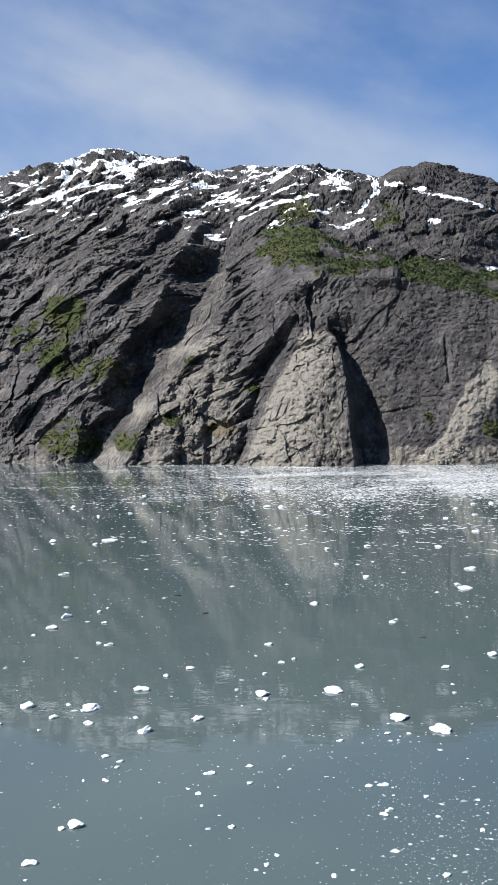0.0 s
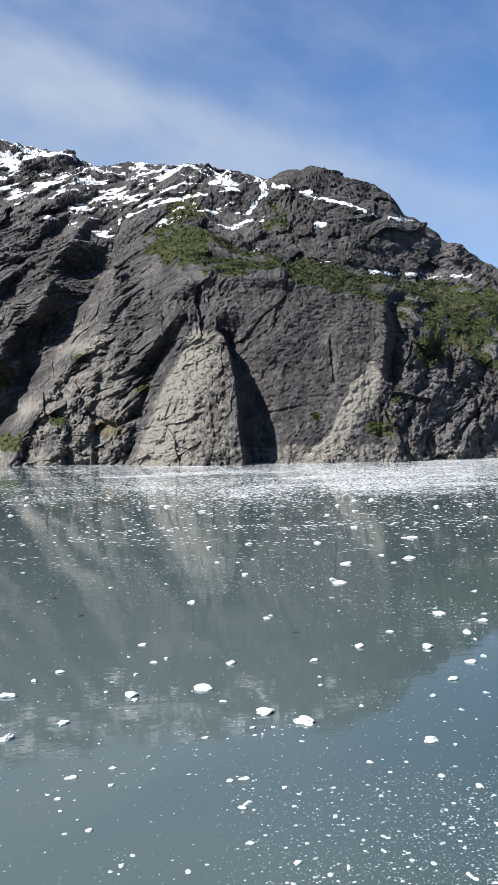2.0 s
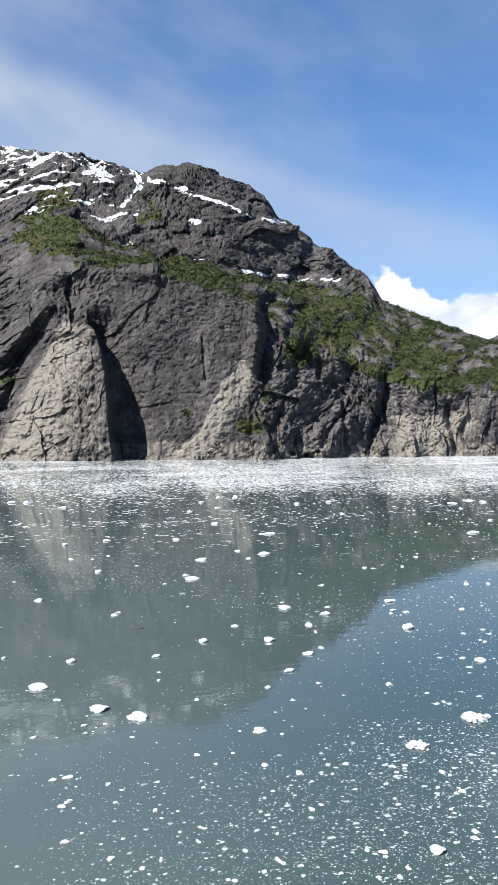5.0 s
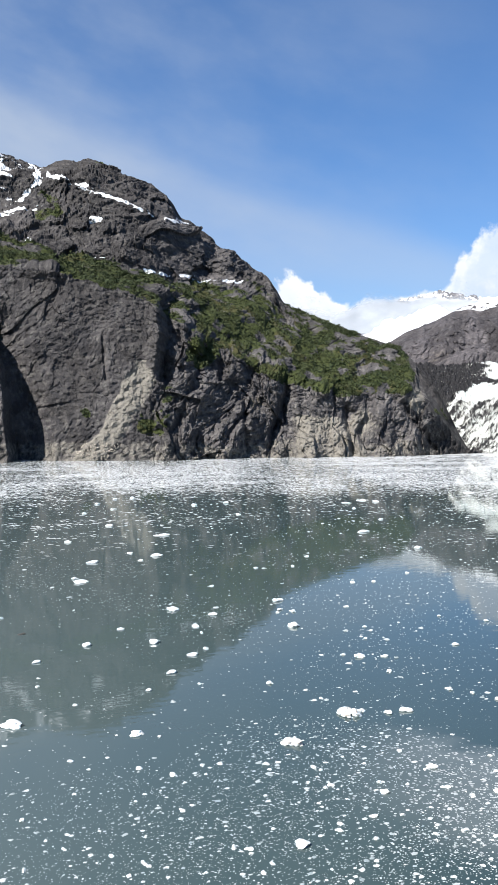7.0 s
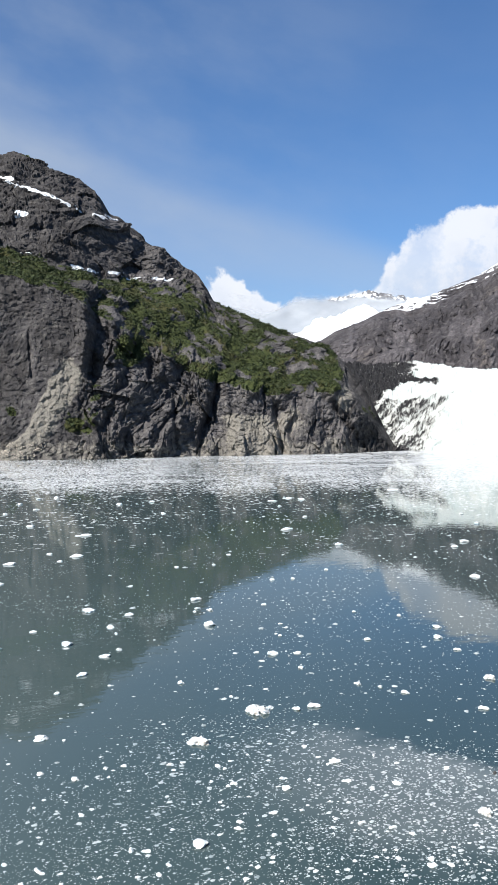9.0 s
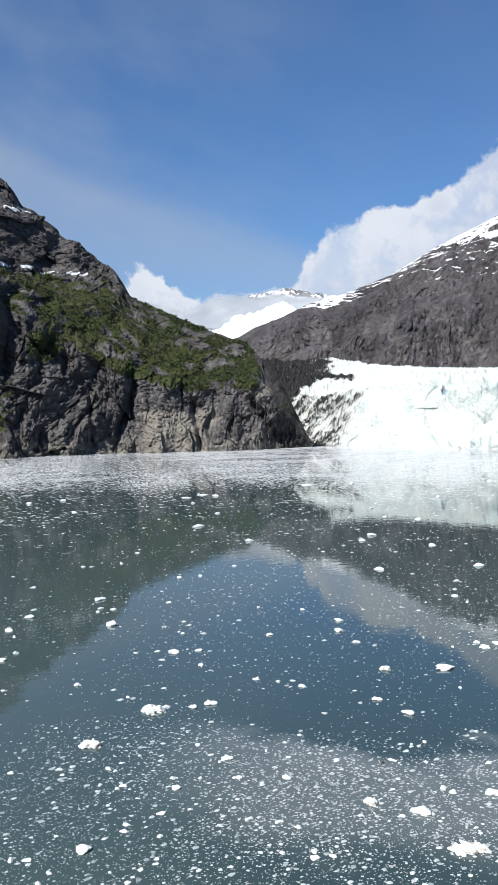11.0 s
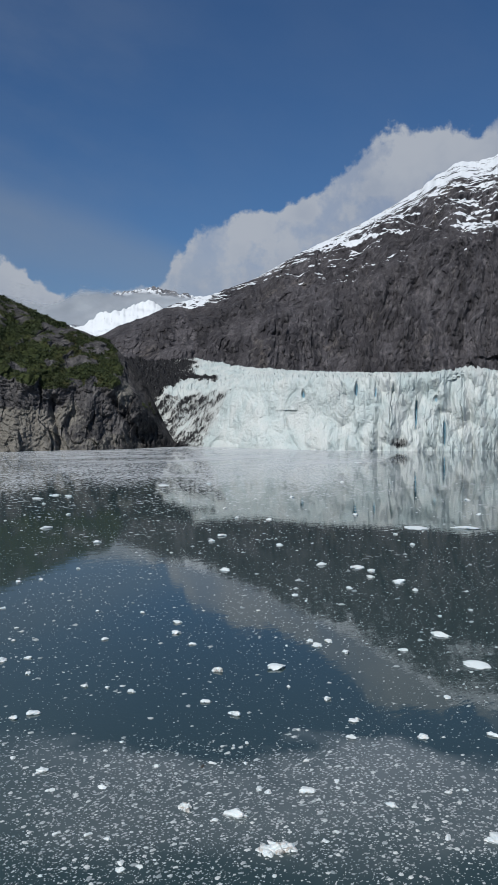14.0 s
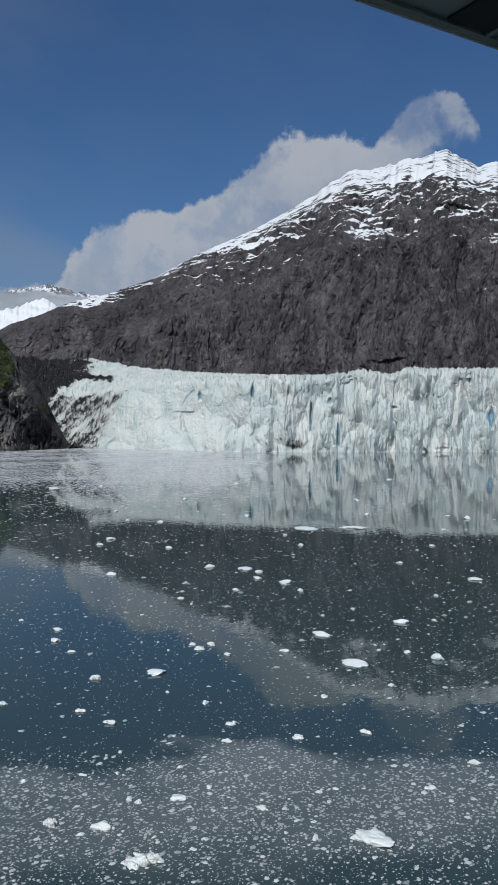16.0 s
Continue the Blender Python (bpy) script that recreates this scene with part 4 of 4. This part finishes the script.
def part(name, bm, mat, parent, label=""):
    me = bpy.data.meshes.new(name)
    bm.to_mesh(me)
    bm.free()
    me.materials.append(mat)
    ob = new(name, me)
    ob.parent = parent
    return tagged(ob, label)


def joined(name, verts, faces_per, count, mat):
    """Many small pieces of one make joined into one mesh. verts: (count, k, 3); faces_per: triangles of one piece."""
    k = verts.shape[1]
    tri = (np.asarray(faces_per)[None] + (np.arange(count) * k)[:, None, None]).reshape(-1, 3).astype(np.int32)
    me = bpy.data.meshes.new(name)
    me.vertices.add(count * k)
    me.vertices.foreach_set("co", verts.astype(np.float32).ravel())
    me.loops.add(tri.size)
    me.loops.foreach_set("vertex_index", tri.ravel())
    me.polygons.add(len(tri))
    me.polygons.foreach_set("loop_start", np.arange(0, tri.size, 3, dtype=np.int32))
    me.update()
    me.materials.append(mat)
    return new(name, me)


# ---- seracs along the front edge of the glacier ----
def build_seracs():
    ob, az, edge_r, edge_z = GLACIER
    rs = np.random.RandomState(61)
    kinds = []
    for k in range(10):
        bm = bmesh.new()
        sides = rs.randint(5, 8)
        rings = []
        for level, (h, wide) in enumerate(((-1.0, 1.25), (0.0, 1.05), (0.55, 0.8), (1.0, rs.uniform(0.25, 0.5)))):
            off = rs.normal(size=2) * 0.08 * level
            slope = rs.uniform(-0.25, 0.25) if level == 3 else 0.0
            rings.append([bm.verts.new((math.cos(t) * wide * 0.5 * rs.uniform(0.75, 1.2) + off[0], math.sin(t) * wide * 0.4 * rs.uniform(0.75, 1.2) + off[1], h + slope * math.cos(t)))
                          for t in np.arange(sides) / sides * 2 * np.pi])
        for lo, hi in zip(rings, rings[1:]):
            for q in range(sides):
                bm.faces.new((lo[q], lo[(q + 1) % sides], hi[(q + 1) % sides], hi[q]))
        bm.faces.new(rings[-1])
        me = bpy.data.meshes.new("serac")
        bm.to_mesh(me)
        bm.free()
        me.materials.append(glacier_mat)
        kinds.append(me)
    for i in range(290):
        a = -43.0 - 30.0 * (i + rs.rand()) / 290
        r = np.interp(-a, -az, edge_r) + rs.uniform(2.0, 10)
        z = np.interp(-a, -az, edge_z)
        block = new("serac", kinds[rs.randint(10)])
        w, h = rs.uniform(3.0, 6.5), rs.uniform(1.8, 4.2) * (1.35 if rs.rand() > 0.88 else 1)
        block.matrix_world = pose(-r * math.sin(radians(a)), r * math.cos(radians(a)), z - rs.uniform(0.5, 2.5), *rs.uniform(-9, 9, 2), rs.uniform(0, 360)) @ Matrix.Diagonal((w, w, h, 1))
        block.parent = ob


build_seracs()

# ---- shrubs on the ledges ----
def leaf_material():
    m, n = material("shrub_leaves")
    lot = n.add("NewGeometry").outputs["Random Per Island"]
    co = n.add("NewGeometry").outputs["Position"]
    c = n.mix(lot, (0.012, 0.019, 0.007, 1), (0.036, 0.048, 0.018, 1))
    c = n.mix(n.math("MULTIPLY", n.step(n.noise(co, 0.05, 3), 0.5, 0.7), 0.5), c, (0.050, 0.050, 0.022, 1))
    finish(n, n.add("BsdfPrincipled", {"Base Color": c, "Roughness": 0.75, "Specular IOR Level": 0.2}))
    return m


def build_shrubs():
    x, y, z, green, flat, fan, fine = NEAR
    rs = np.random.RandomState(21)
    ok = np.argwhere((green > 0.50) & (flat > 0.25) & (z > 3) & (fan < 0.2))
    ok = ok[ok[:, 0] < 420]
    pick = ok[rs.choice(len(ok), 11000, replace=True)]
    base = np.stack([x[pick[:, 0], pick[:, 1]], y[pick[:, 0], pick[:, 1]], z[pick[:, 0], pick[:, 1]]], -1)
    n, leaves = len(base), 9
    size = rs.uniform(0.6, 1.7, n) * (1 + 0.5 * (rs.rand(n) > 0.9))
    centre = rs.normal(size=(n, leaves, 3)) * 0.42
    centre[..., 2] = np.abs(centre[..., 2]) * 0.9 + 0.1
    tri = rs.normal(size=(n, leaves, 3, 3)) * 0.42
    v = (centre[:, :, None] + tri) * size[:, None, None, None] + base[:, None, None]
    ob = joined("shrubs", v.reshape(n * leaves, 3, 3), [(0, 1, 2)], n * leaves, leaf_material())
    tagged(ob, "low green alder shrubs covering the mountain ledges", "shrubs", kind="stuff")


build_shrubs()


# ---- boulders of the rock fall ----
def lump(seed, rough=0.35, subdivisions=2, squash=(1, 1, 0.7)):
    bm = bmesh.new()
    bmesh.ops.create_icosphere(bm, subdivisions=subdivisions, radius=0.5)
    rs = np.random.RandomState(seed)
    off = Vector(rs.rand(3) * 50)
    cuts = [(Vector(rs.normal(size=3)).normalized(), rs.uniform(0.28, 0.42)) for _ in range(7)]
    for v in bm.verts:
        p = v.co.copy()
        for nrm, d in cuts:
            over = p.dot(nrm) - d
            if over > 0:
                p -= nrm * over * 0.85
        p *= 1 + rough * noise.noise(v.co * 2.5 + off) + 0.45 * rough * noise.noise(v.co * 6 + off) + 0.15 * rough * noise.noise(v.co * 14 + off)
        v.co = Vector((p.x * squash[0], p.y * squash[1], p.z * squash[2]))
    return bm


def build_boulders():
    mat = plain_material("fallen_rock", (0.24, 0.215, 0.18), 0.85)
    kinds = []
    for k in range(5):
        me = bpy.data.meshes.new("boulder")
        b = lump(300 + k)
        b.to_mesh(me)
        b.free()
        me.materials.append(mat)
        kinds.append(me)
    x, y, z, green, flat, fan, fine = NEAR
    rs = np.random.RandomState(5)
    ok = np.argwhere((fan > 0.25) & (z > 0.2) & (z < 24))
    ok = ok[rs.permutation(len(ok))]
    low = sorted(ok[:220].tolist(), key=lambda q: z[q[0], q[1]])[:110]
    for i, (p, q) in enumerate(low):
        ob = new("boulder", kinds[i % 5])
        s = rs.uniform(0.7, 1.8) * (1.7 if rs.rand() > 0.9 else 1)
        ob.matrix_world = pose(x[p, q], y[p, q], z[p, q] + 0.15 * s, *rs.uniform(-25, 25, 2), rs.uniform(0, 360)) @ Matrix.Scale(s, 4)
        tagged(ob, "pale angular boulder fallen on the rubble slope", "boulder", "boulders of the rock fall")


build_boulders()

# ---- floating ice ----
FLOES_A = [(-12.9, 45.2, 1.1), (-20.3, 71.7, 1.6), (-17.2, 68.9, 1.2), (-25.3, 101.4, 1.5), (-32.8, 141.1, 2), (-24.8, 107.6, 1.9), (-11.2, 49.5, 1.5), (-14, 67.3, 1.1), (-14.3, 71, 2.1), (-19.1, 103.6, 0.9), (-32.9, 186, 4.8), (-10, 59.2, 0.6), (-10.7, 76, 1.9), (-8.9, 65.1, 1.5), (-6.5, 82.7, 1.2), (-4.8, 67.8, 1.1), (-3.2, 56.8, 0.9), (-0.4, 57.9, 0.6), (0.7, 73.8, 1.9), (1.1, 45.6, 0.4), (3, 84.1, 0.8), (20, 242.6, 3.1), (7.3, 74.4, 2.2), (6.6, 62.4, 0.6), (8.8, 70.6, 0.8), (10.8, 82, 1.2), (24.4, 168.6, 2.1), (8, 50.2, 0.6), (8.7, 54.4, 0.8), (7.9, 45.7, 0.6)]
FLOES_B = [(12, 67, 2.4), (38.4, 165.8, 1.9), (15, 64.1, 2.1), (19.4, 81.2, 1.1), (32.1, 121.5, 3), (37.7, 138.7, 2.2), (63.2, 227.3, 2.3), (25.4, 85.5, 1.3), (17.9, 55.5, 0.6), (30.6, 90.9, 0.9), (59.8, 168.2, 3.8), (50.4, 141.4, 2.5), (32.5, 83.6, 1.8), (39.3, 98.4, 2.1), (23.7, 58.5, 1.3), (30.9, 72.4, 1.3), (39.1, 88.6, 1.2), (34.8, 77.4, 1.2), (54.2, 97.7, 2), (49.9, 84.2, 1.8), (134.9, 217.2, 3.9), (33.5, 52.3, -2.3), (144.1, 222.9, 3.3), (103.6, 155.4, 3.7), (27.8, 38.6, 1.3), (50.5, 70, 1.5), (40.5, 55.9, -2.6), (30.6, 39.2, 0.6), (194.8, 233.3, 5.1), (33.4, 39.9, 0.6)]
FLOES_C = [(45.8, 54.7, 1.4), (35.8, 42.4, 0.8), (62.7, 69.8, 1.1), (41, 44.4, 0.9), (40, 41.4, 0.7), (118.6, 116.9, 1.6), (70, 66.6, 1.5), (42.7, 39.6, 0.8), (99.9, 91.7, 1.9), (39.3, 33.8, 0.5), (125.2, 104.5, 1.6), (64.3, 53.3, -1.5), (58.1, 47.4, 1.1), (38, 30.6, 0.7), (386.1, 294.2, 10.2), (44.8, 33.9, -1.4), (58, 43.4, 1.3), (115.4, 84.7, 2), (69.3, 50, 2.8), (117.8, 79.4, 3), (78.3, 52.5, 1.3), (46.6, 30.9, 1.6), (166.9, 102, 7.4), (113.5, 67.6, 2), (52.2, 30.2, 1.3), (45.5, 26.3, -2.2), (64.1, 36, 1), (61.3, 33.9, 0.9), (83.7, 45.2, 1.2), (175.8, 94.2, 7)]
FLOES_D = [(329.1, 172, 5.2), (91.9, 46.3, 2.9), (65.5, 30.2, 1), (54.7, 25.2, 0.9), (84.6, 37.2, 3.5), (103.1, 42.1, 1.9), (69.8, 26.9, 1.2), (92.1, 31.9, 1.9), (135.5, 46.8, 3), (55.9, 17.9, 2.6), (64.3, 18.5, 0.8), (69.9, 17.9, 1)]
FLOES = FLOES_A + FLOES_B + FLOES_C + FLOES_D


def floe_mesh(seed, gritty=False):
    """A low melted lump; a gritty one is a cluster of knobs."""
    rs = np.random.RandomState(seed)
    bm = bmesh.new()
    for k in range(5 if gritty else rs.randint(1, 3)):
        b = lump(seed * 13 + k, 0.6 if gritty else 0.42, 4, (1.0, rs.uniform(0.6, 0.9), rs.uniform(0.36, 0.52)))
        s = (rs.uniform(0.35, 0.6) if gritty else 1.0 if k == 0 else rs.uniform(0.35, 0.6))
        shift = Vector((0, 0, 0)) if k == 0 else Vector((rs.uniform(-0.45, 0.45), rs.uniform(-0.25, 0.25), 0))
        base = len(bm.verts)
        made = {v: bm.verts.new((v.co * s + shift) + Vector((0, 0, 0.05 * s))) for v in b.verts}
        for f in b.faces:
            bm.faces.new([made[v] for v in f.verts])
        b.free()
    me = bpy.data.meshes.new("ice_floe")
    bm.to_mesh(me)
    bm.free()
    me.materials.append(dirty_ice_mat if gritty else ice_mat)
    me.polygons.foreach_set("use_smooth", np.full(len(me.polygons), True))
    return me


def ice_density(x, y):
    """How thickly brash ice lies on the water, 0 to 1."""
    r, az = np.hypot(x, y), np.degrees(np.arctan2(-x, y))
    c, s_ = math.cos(0.5), math.sin(0.5)
    u, v = (x * c + y * s_) / 3.0, -x * s_ + y * c
    flow = fbm(u / 14, v / 14, 0 * x + 2.2, 4)
    d = 0.045 + 0.44 * smooth01(-az, 14, 42)
    d = d + 1.1 * smooth01(r, 150, 260) * (1 - 0.5 * smooth01(az, -6, 10)) * (1 - 0.85 * smooth01(-az, 46, 53) * smooth01(r, 130, 200))
    q = x * 0.74 + y * 0.67 + 9 * fbm(x / 20, y / 20, 0 * x + 6.3, 3)
    d = d + 1.1 * smooth01(-az, 25, 37) * smooth01(q, 68, 63) * np.maximum(smooth01(q, 46, 55), 0.8 - 0.65 * smooth01(-az, 52, 62))
    d = d - 0.3 * smooth01(-az, 55, 66) * smooth01(q, 56, 50)
    d = d + 0.35 * smooth01(-az, 6, 12) * smooth01(r, 60, 52)
    d = d + 0.6 * np.exp(-((r - 122 - (az + 12) * 1.5) / 7) ** 2) * smooth01(-az, 5, 9) * smooth01(30 + az, 0, 8)
    return np.clip(d * (1 + 1.6 * flow), 0, 1)


def brash_material():
    m, n = material("brash_ice")
    lot = n.add("NewGeometry").outputs["Random Per Island"]
    c = n.mix(lot, (0.15, 0.18, 0.19, 1), (0.43, 0.45, 0.45, 1))
    finish(n, n.add("BsdfPrincipled", {"Base Color": c, "Roughness": 0.45}))
    return m


def build_ice():
    rs = np.random.RandomState(33)
    plain = [floe_mesh(100 + k) for k in range(12)]
    gritty = [floe_mesh(200 + k, True) for k in range(4)]
    placed = []
    for i, (x, y, s) in enumerate(FLOES):
        ob = new("ice_floe", gritty[i % 4] if s < 0 else plain[i % 12])
        big = abs(s)
        away = math.degrees(math.atan2(-x, y))
        ob.matrix_world = pose(x, y, 0, 0, 0, away + rs.uniform(-35, 35)) @ Matrix.Diagonal((big * 0.85, big * (0.9 if s < 0 else rs.uniform(0.5, 0.85)), big * (1.5 if s < 0 else 0.82) * min(1.0, 1.8 / big), 1))
        label = "knobbly white floe gritty with dark sediment on the water" if s < 0 else "small white melting ice floe afloat on calm water"
        tagged(ob, label, "ice floe", "ice floes on the fjord")
        placed.append((x, y))
    wanted, tries = 230, 0
    while wanted and tries < 5000:
        tries += 1
        az, inv = rs.uniform(-70, 18), rs.uniform(1 / 330, 1 / 42)
        x, y = (1 / inv) * -math.sin(math.radians(az)), (1 / inv) * math.cos(math.radians(az))
        if rs.rand() > 0.25 + ice_density(np.array([x]), np.array([y]))[0]:
            continue
        s = min(2.2, rs.uniform(7, 15) / inv / 1427)
        ob = new("ice_floe", plain[rs.randint(12)])
        ob.matrix_world = pose(x, y, 0, 0, 0, rs.uniform(0, 360)) @ Matrix.Scale(s, 4)
        tagged(ob, "small white melting ice floe afloat on calm water", "ice floe", "ice floes on the fjord")
        wanted -= 1
    n = 120000
    az, inv = rs.uniform(-92, 21, n), rs.uniform(1 / 420, 1 / 38, n)
    x, y = -np.sin(np.radians(az)) / inv, np.cos(np.radians(az)) / inv
    keep = rs.rand(n) < ice_density(x, y)
    x, y, inv = x[keep], y[keep], inv[keep]
    n = len(x)
    px = (1.0 + 0.8 * rs.pareto(2.1, n)) * (1 + 0.35 * smooth01(-az[keep], 20, 50)) * (1 + 0.35 * smooth01(0.74 * x + 0.67 * y, 68, 60))
    size = np.clip(np.minimum(px, 13) / inv / 1427, 0.03, 1.1)
    shape = np.array([(1, 0, 0), (0.3, 0.9, 0), (-0.8, 0.6, 0), (-0.8, -0.6, 0), (0.3, -0.9, 0), (0.35, 0.2, 0.24), (-0.3, -0.1, 0.28)])
    tris = [(0, 1, 5), (1, 2, 5), (2, 6, 5), (2, 3, 6), (3, 4, 6), (4, 5, 6), (4, 0, 5)]
    v = shape[None] * (1 + 0.5 * rs.normal(size=(n, 7, 3)) * np.array([0.5, 0.5, 0.5]))
    v[..., 2] = np.abs(v[..., 2]) * np.array([0, 0, 0, 0, 0, 1, 1]) - np.array([0.1] * 5 + [0, 0])
    t = rs.uniform(0, 2 * np.pi, n)[:, None]
    vx, vy = v[..., 0] * np.cos(t) - v[..., 1] * np.sin(t), v[..., 0] * np.sin(t) + v[..., 1] * np.cos(t)
    v = np.stack([vx, vy * 0.8, v[..., 2]], -1) * (size * 0.5)[:, None, None] + np.stack([x, y, 0.01 + 0 * x], -1)[:, None]
    ob = joined("brash_ice", v, tris, n, brash_material())
    tagged(ob, "scattered white crumbs of brash ice on the water", "brash ice", kind="stuff")


build_ice()


def build_dark_drift():
    """Dark, silt-laden lumps that float among the white ice."""
    mat = plain_material("wet_dark_silt", (0.035, 0.033, 0.03), 0.6)
    me = bpy.data.meshes.new("drift_lump")
    b = lump(901, 0.6, 3, (1.0, 0.45, 0.3))
    b.to_mesh(me)
    b.free()
    me.materials.append(mat)
    for x, y, s, turn in DRIFT:
        ob = new("drift_lump", me)
        ob.matrix_world = pose(x, y, 0.02, 0, 0, turn) @ Matrix.Scale(s, 4)
        tagged(ob, "dark silt-covered lump of drifting ice", "drift ice")


DRIFT = [(-11.5, 120.4, 1.6, 10), (-6.5, 108.0, 1.3, 25), (19.5, 93.2, 1.1, 0), (49.6, 37.6, 0.55, 20)]
build_dark_drift()


# ---- the ship the camera rides on: the deck overhead shows at the end ----
def box(bm, lo, hi):
    (x0, y0, z0), (x1, y1, z1) = lo, hi
    v = [bm.verts.new(p) for p in ((x0, y0, z0), (x1, y0, z0), (x1, y1, z0), (x0, y1, z0), (x0, y0, z1), (x1, y0, z1), (x1, y1, z1), (x0, y1, z1))]
    for f in ((3, 2, 1, 0), (4, 5, 6, 7), (0, 1, 5, 4), (1, 2, 6, 5), (2, 3, 7, 6), (3, 0, 4, 7)):
        bm.faces.new([v[k] for k in f])
    return bm


def build_ship():
    """Local x runs along the ship, y out over the water; the deck edge is near y = 0."""
    paint = plain_material("white_ship_paint", (0.62, 0.64, 0.62), 0.4)
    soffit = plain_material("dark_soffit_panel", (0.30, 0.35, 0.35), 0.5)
    black = plain_material("recess_shade_black", (0.006, 0.007, 0.007), 0.6)
    ship = new("cruise_ship")
    ship.matrix_world = pose(SHIP_X, SHIP_Y, 0, 0, 0, SHIP_TURN)
    part("hull", box(bmesh.new(), (-30, -16, -4), (60, 2.1, 22.0)), paint, ship, "white painted steel hull")
    part("deck", box(bmesh.new(), (-30, -16, 22.003), (60, 2.2, 22.25)), plain_material("grey_deck", (0.30, 0.30, 0.29), 0.7), ship)
    part("cabin_wall", box(bmesh.new(), (-30, -16, 22.253), (60, -5.0, 28.5)), paint, ship)
    out, top = 6.67, 28.5
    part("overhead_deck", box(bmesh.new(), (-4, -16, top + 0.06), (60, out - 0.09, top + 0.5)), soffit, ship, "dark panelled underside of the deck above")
    edge = bmesh.new()
    box(edge, (-4, out - 0.085, top), (60, out, top + 0.7))
    bmesh.ops.bevel(edge, geom=list(edge.edges), offset=0.03, segments=2, affect="EDGES")
    part("edge_trim", edge, plain_material("grey_edge_trim", (0.62, 0.66, 0.61), 0.45), ship, "grey painted rounded deck edge")
    part("gutter", box(bmesh.new(), (-4, out - 0.17, top + 0.015), (60, out - 0.092, top + 0.055)), plain_material("green_grey_gutter", (0.30, 0.36, 0.32), 0.5), ship)
    # flat black plates paint the shade of the soffit recesses; nothing is sunk in
    for k in range(37):
        part("recess_shade_panel", box(bmesh.new(), (-3.6 + 1.7 * k, out - 4.4, top + 0.03), (-3.0 + 1.7 * k, out - 0.2, top + 0.056)), black, ship)
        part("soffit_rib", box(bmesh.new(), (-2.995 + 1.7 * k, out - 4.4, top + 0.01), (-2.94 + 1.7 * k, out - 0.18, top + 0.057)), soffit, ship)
    tagged(ship, "white cruise ship with a dark panelled deck overhang", "ship")


SHIP_X, SHIP_Y, SHIP_TURN = 15.1, -5.6, -20.15
build_ship()
